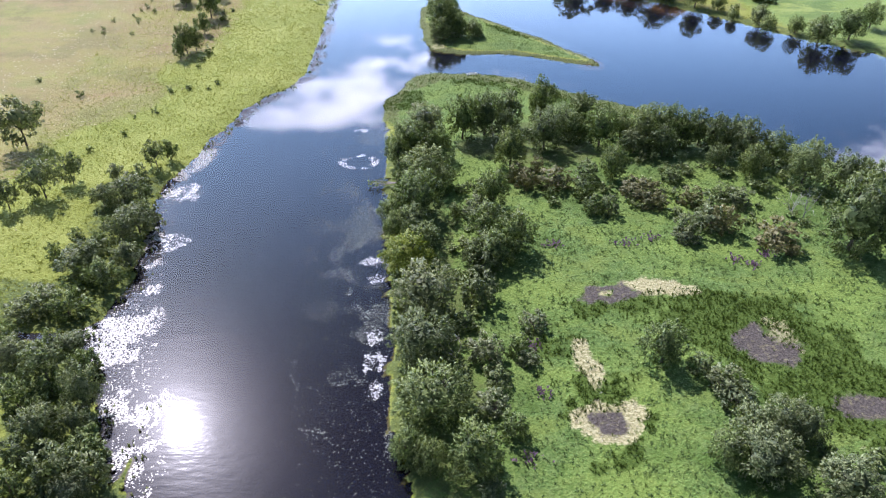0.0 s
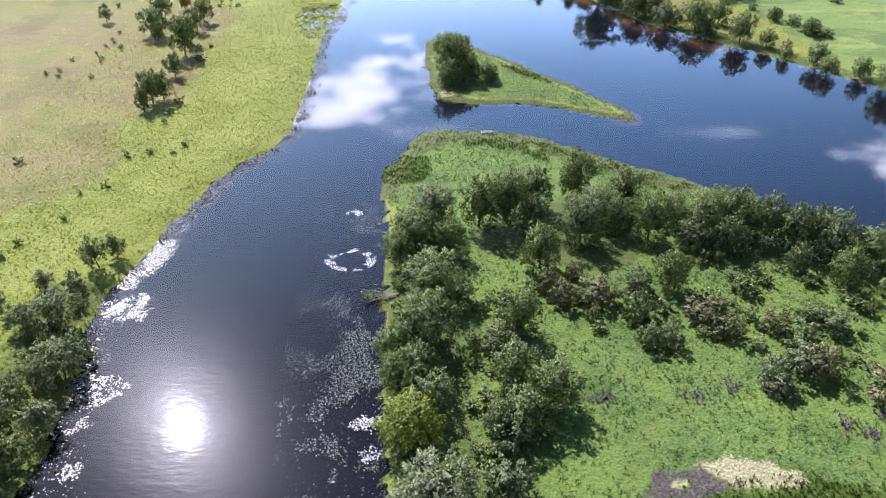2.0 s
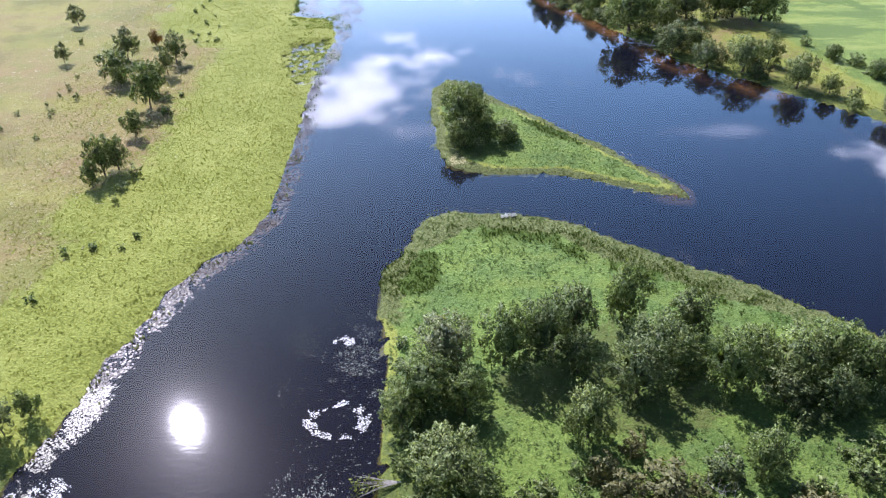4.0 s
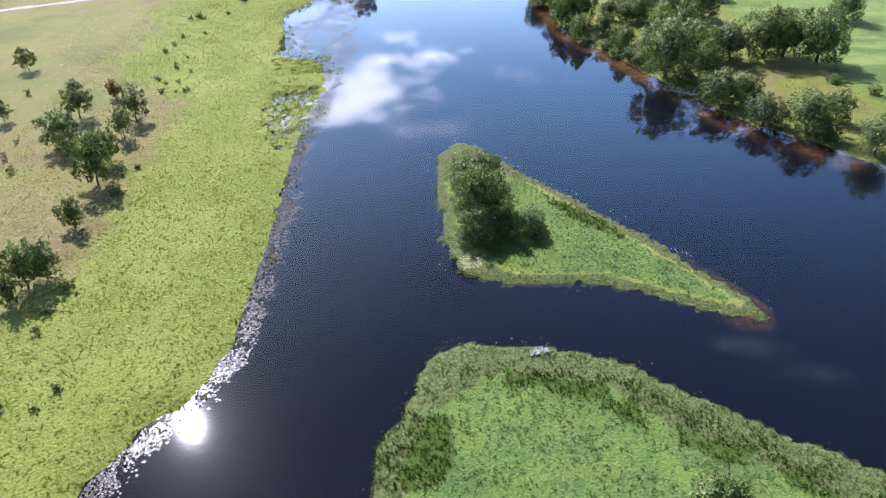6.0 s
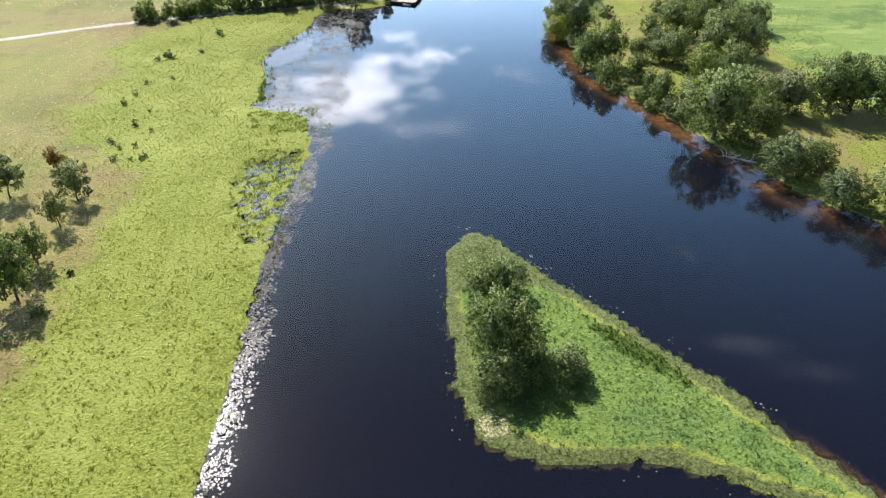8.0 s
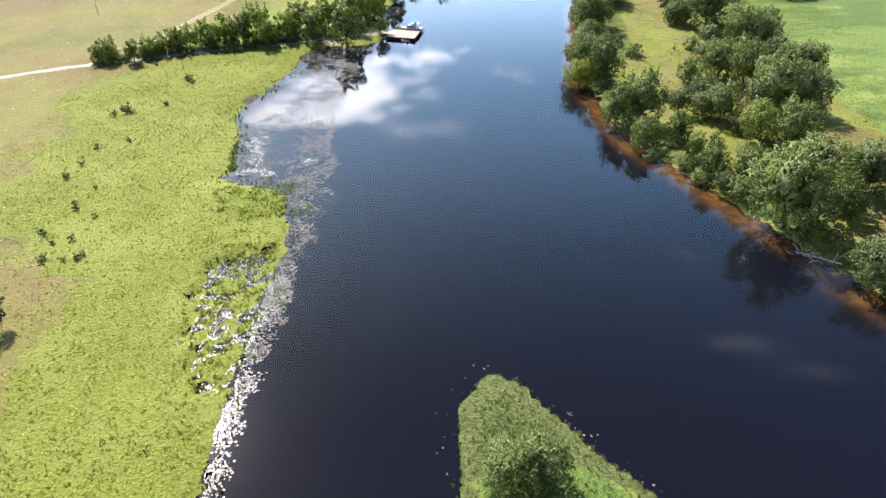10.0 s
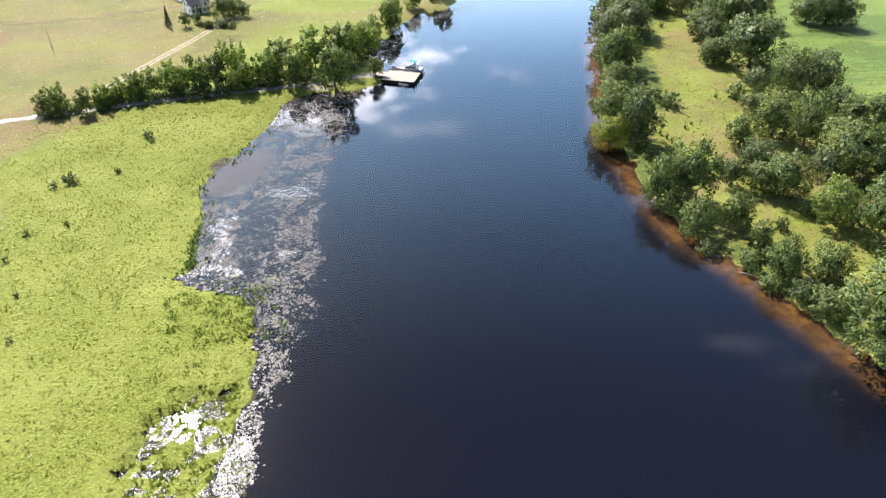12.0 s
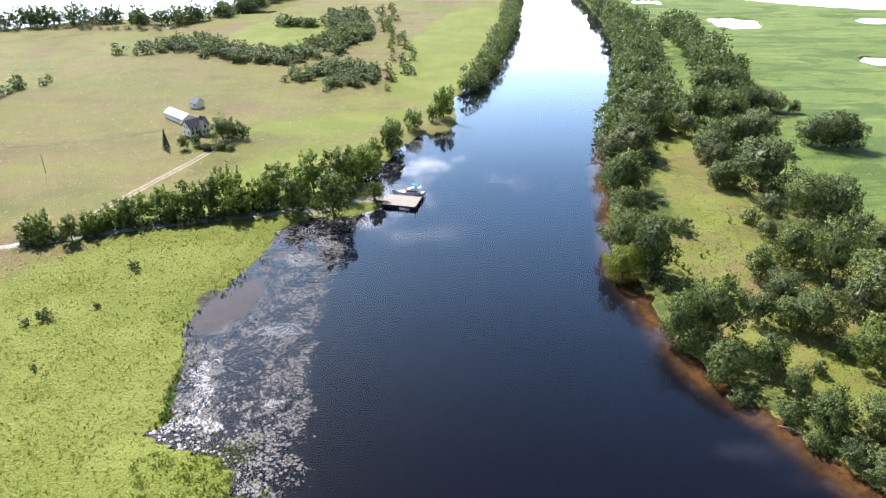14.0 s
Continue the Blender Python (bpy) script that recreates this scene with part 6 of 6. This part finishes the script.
grow("island_grass", [(-9, 56, 236, 314, 1.5)], lambda x, y, z, s, c, r: (r["isle"] > 1.5) * c["lush"], TUFT_LUSH, 0.24, 0.5, "lush bright grass on the island", 6, 0.2)
grow("sedge", [(-22, 85, 60, 232, 3.2), (-74, -60, 380, 412, 3.0), (10, 40, 260, 292, 3.0)], lambda x, y, z, s, c, r: np.maximum(c["sedge"], 0.0) * (s > -1.5) * (1 - c["mud"]), TUFT_SEDGE, 0.45, 0.5, "dark green sedge in wet hollows", 7, 0.14)
grow("reeds", [(-22, 90, 180, 236, 1.9), (-14, 60, 232, 318, 2.2), (-50, -4, 520, 582, 0.8)], lambda x, y, z, s, c, r: np.where(s > 0, c["reed"] * 0.8, 0.5 * (s > -2.4) * patchy(x, y, 4, 73, 0.0, 0.5) * (1 - smooth(-s, 0.4, 2.4)) * ((r["isle"] > -4) | (r["pen"] > -4) | (y > 520))), TUFT_REED, 0.30, 0.34, "yellow-green reeds along the water's edge", 6, 0.16)
grow("marsh_grass", [(-70, -42, 308, 386, 8.0)], lambda x, y, z, s, c, r: np.maximum((r["marsh"] > 0.15) * np.where(y < 344, 0.08 + 0.75 * patchy(x, y, 2.6, 77, -0.1, 0.5), 0.4 + 0.6 * patchy(x, y, 3, 77)), blob(x, y, -55, 371, 9, 11, 0, 0.6, 38) * (0.15 + 0.7 * patchy(x, y, 5, 144))), TUFT_MARSH, 0.26, 0.38, "bright grass standing in the flooded marsh", 5)
grow("shore_reeds", [(-76, -38, 60, 335, 1.3), (-76, -38, 378, 480, 2.0)], lambda x, y, z, s, c, r: np.where(r["marsh"] > 0.3, 0.0, 0.5 * (s < 0.8) * (1 - smooth(-s, 0.5, 4.5)) * patchy(x, y, 6, 74)), TUFT_REED, 0.6, 0.45, "thin reeds standing in the flooded shore", 5)
grow("straw", [(14, 75, 66, 122, 3.5)], lambda x, y, z, s, c, r: 0.75 * c["straw"] * patchy(x, y, 2.5, 79, -0.5, 0.2) * (r["pen"] > 1) * (1 - 0.8 * c["mud"]), TUFT_STRAW, 0.12, 0.5, "flattened pale straw round the mud flats", 7, 0.10)
grow("bank_meadow", [(36, 130, 270, 480, 0.7), (50, 140, 480, 560, 0.35)], lambda x, y, z, s, c, r: (r["east"] > 1.5) * (0.3 + 0.7 * patchy(x, y, 8, 75)), TUFT_MEADOW, 0.26, 0.5, "rough grass on the east bank", 5, 0.2)


def pads(name, boxes, rule, label, size=(0.14, 0.34), tilt=0.035, mat=None, lift=0.015):
    """Floating leaves: thin four-cornered leaves, each tipped a little."""
    xs, ys = [], []
    for x0, x1, y0, y1, per in boxes:
        x, y = scatter(GR, x0, x1, y0, y1, per)
        z, s, c, reg = plan(x, y)
        ok = (z < 0.03) & (GR.uniform(size=len(x)) < rule(x, y, s, reg))
        xs.append(x[ok]), ys.append(y[ok])
    x, y = np.concatenate(xs), np.concatenate(ys)
    n = len(x)
    a = GR.uniform(0, 2 * math.pi, (n, 1)) + np.array([0.25, 1.7, 3.3, 4.9])
    r = GR.uniform(*size, (n, 1)) * GR.uniform(0.8, 1.2, (n, 4))
    tx, ty = GR.normal(0, tilt, (n, 1)), GR.normal(0, tilt, (n, 1))
    dx, dy = r * np.cos(a), r * np.sin(a)
    v = np.stack([x[:, None] + dx, y[:, None] + dy, lift + tx * dx + ty * dy + 0.6 * r * (np.abs(tx) + np.abs(ty))], -1).reshape(-1, 3)
    ob = mesh_object(name, v, np.arange(4 * n).reshape(-1, 4), mat or PAD, corners=4)
    return tagged(ob, label, "water plants", kind="stuff")


def mats(x, y, size, seed, lo=0.05, hi=0.35):
    return smooth(waves(x, y, size, seed, 4), lo, hi)


WEST_OUTER = [(-42, 330), (-42, 350), (-39, 371), (-41, 395), (-43, 418), (-42, 440), (-40, 462), (-34, 478)]


def cove(x, y, s, r):
    """Lily beds in the cove: thick to a clear outer edge, thinner by the bare muddy shallows."""
    edge = np.interp(y, [p[1] for p in WEST_OUTER], [p[0] for p in WEST_OUTER]) + 1.3 * waves(x, y, 6, 81) + GR.normal(0, 0.7, len(x))
    bare = blob(x, y, -66, 428, 6.5, 13, -20, 0.2, 82)
    hole = 0.75 * blob(x, y, -56, 400, 5, 16, 0, 0.5, 83)
    return (s < 0) * (x < edge) * (1 - bare) * (1 - hole) * (0.18 + 0.82 * mats(x, y, 5, 84, -0.2, 0.3))


pads("lily_pads", [(-78, -36, 326, 482, 11.0)], lambda x, y, s, r: cove(x, y, s, r), "dense beds of floating lily pads in the cove", (0.06, 0.15), 0.06, PAD_DULL)
pads("water_weed", [(-78, -36, 326, 482, 7.0)], lambda x, y, s, r: 0.5 * cove(x, y, s, r), "grey-brown film of water weed between the lily pads", (0.16, 0.42), 0.0, FILM, 0.006)
pads("water_weed", [(-70, -38, 170, 340, 14)], lambda x, y, s, r: (s < 0) * (1 - smooth(-s, 1.5, 5.5)) * (0.2 + 0.8 * mats(x, y, 5, 87, -0.2, 0.3)), "grey-brown film of water weed along the shore", (0.12, 0.34), 0.0, FILM, 0.006)
pads("water_weed", [(-46, 0, 500, 580, 3)], lambda x, y, s, r: (s < 0) * (r["west"] > -13) * (0.1 + 0.9 * mats(x, y, 7, 140, -0.2, 0.3)) * (1 - smooth(-s, 5, 12)), "pale film of water weed off the far bank", (0.12, 0.36), 0.0, PAD_DULL, 0.006)
pads("lily_pads", [(-72, -38, 56, 176, 26)], lambda x, y, s, r: (s < 0) * (1 - smooth(-s, 3 + 5 * blob(x, y, -60, 92, 12, 22, 0, 0.2, 85), 6 + 6 * blob(x, y, -60, 92, 12, 22, 0, 0.2, 85))) * (0.06 + 0.94 * mats(x, y, 8, 86, -0.15, 0.2)), "floating lily pads crowding the west shore", (0.06, 0.16))
pads("lily_pads", [(-70, -38, 170, 340, 20)], lambda x, y, s, r: (s < 0) * 0.55 * (1 - smooth(-s, 1.5, 5)) * (0.12 + 0.88 * mats(x, y, 5, 87, -0.2, 0.3)), "floating leaves along the west shore", (0.05, 0.11), 0.025, PAD_WET)
pads("lily_pads", [(-34, -8, 56, 200, 16)], lambda x, y, s, r: (s < 0) * (r["pen"] > -18) * (0.06 + 0.94 * mats(x, y, 11, 88, 0.02, 0.40)) * (0.25 + 0.75 * smooth(r["pen"], -16, -3)) * (1 - 0.6 * smooth(y, 150, 200)), "scattered lily pads off the peninsula", (0.04, 0.12), 0.05, PAD_GREEN)
pads("lily_pads", [(-16, 62, 226, 320, 1.0)], lambda x, y, s, r: (s < 0) * (s > -3.0) * 0.2 * mats(x, y, 5, 89, 0.0, 0.4), "a few floating leaves round the island", (0.10, 0.24))
# Reflected glare off the mats is put into this pale base colour.
ALGAE = plain("glare_pale_algae", (0.44, 0.44, 0.40), 0.4, vary=0.25, scale=2, bump=0.1, spec=0.5)

# Pale leaves added where the sun glints off water between the grass.
pads("lily_pads", [(-66, -42, 308, 360, 75.0)], lambda x, y, s, r: (r["marsh"] > 0.2) * (0.05 + 0.9 * smooth(-y, -352, -341) * (0.25 + 0.75 * mats(x, y, 1.6, 98, -0.6, 0.6))), "pale film and leaves standing in for sun glint in the flooded marsh", (0.03, 0.07), 0.05, MARSH_GLINT)


def scum(x, y, s, r):
    """Mats of algae and pads in the spots where they lie, their glare painted pale."""
    spots = [(-15.2, 122.9, 2.2, 1.6), (-13.8, 117, 1.8, 1.3), (-13, 99, 1.5, 2.2), (-12.4, 92.5, 2.0, 2.5), (-11.8, 86, 1.3, 2.2), (-64.4, 152.8, 4.2, 3.8), (-61.6, 130.5, 3.4, 2.8), (-60.3, 112.7, 1.5, 1.0), (-23.7, 187.5, 1.9, 1.2), (-24.4, 523.3, 3.2, 3.0), (-63.8, 401, 2.2, 6), (-61.5, 393, 1.6, 5), (-62, 386, 5, 0.9), (-66, 384, 5, 0.7), (-57, 384.5, 2, 1.2), (-47, 391, 1.3, 1.2)]
    f = np.zeros(len(x))
    for i, (cx, cy, rx, ry) in enumerate(spots):
        f = np.maximum(f, blob(x, y, cx, cy, rx, ry, 0, 0.45, 90 + i))
    f = f * (0.15 + 0.85 * mats(x, y, 2.6, 96, -0.25, 0.15))
    for i, (cx, cy, rx, ry) in enumerate([(-51, 417, 5, 3.2), (-53, 449, 4, 3.5), (-45, 461, 5, 5)]):
        f = np.maximum(f, 0.45 * blob(x, y, cx, cy, rx, ry, 0, 0.45, 130 + i))
    ring = np.abs(np.hypot((x + 22.6) / 4.6, (y - 168.5) / 3.4) - 1)
    return np.maximum(f, (1 - smooth(ring, 0.12, 0.3)) * 0.9 * mats(x, y, 3.5, 95, -0.2, 0.3)) * (s < 0.2)


pads("algae_mat", [(-34, -8, 60, 200, 30), (-70, -55, 100, 160, 24), (-72, -38, 380, 468, 14), (-30, -18, 518, 530, 12)], scum, "floating mats of algae and dead leaves, reflected glare in their pale colour", (0.06, 0.14), 0.05, ALGAE, 0.03)

# white flowering stems on the peninsula tip
FLOWER = tuft_material("white_flowers", (0.55, 0.55, 0.50), (0.80, 0.80, 0.74))
fx, fy = np.concatenate([GR.normal(9, 0.5, 26), GR.normal(10.8, 0.45, 20)]), np.concatenate([GR.normal(229, 0.4, 26), GR.normal(229.6, 0.4, 20)])
tufts("white_flowers", fx, fy, plan(fx, fy)[0] + 0.3, FLOWER, 0.4, 0.4, GR, 5, "patch of white flowering stems in the reeds", 0.4, "flowers")
LOOSE = tuft_material("purple_flowers", (0.18, 0.11, 0.16), (0.34, 0.22, 0.30))
fx, fy = [], []
for cx, cy in ((62, 122), (66, 120), (16.5, 96), (17, 84), (40, 128), (70, 124), (13.5, 70), (47, 130), (24, 128)):
    fx.append(GR.normal(cx, 1.0, 26)), fy.append(GR.normal(cy, 0.8, 26))
fx, fy = np.concatenate(fx), np.concatenate(fy)
tufts("purple_flowers", fx, fy, plan(fx, fy)[0] + 0.25, LOOSE, 0.45, 0.4, GR, 5, "patches of dusky purple flowers in the marsh grass", 0.35, "flowers")
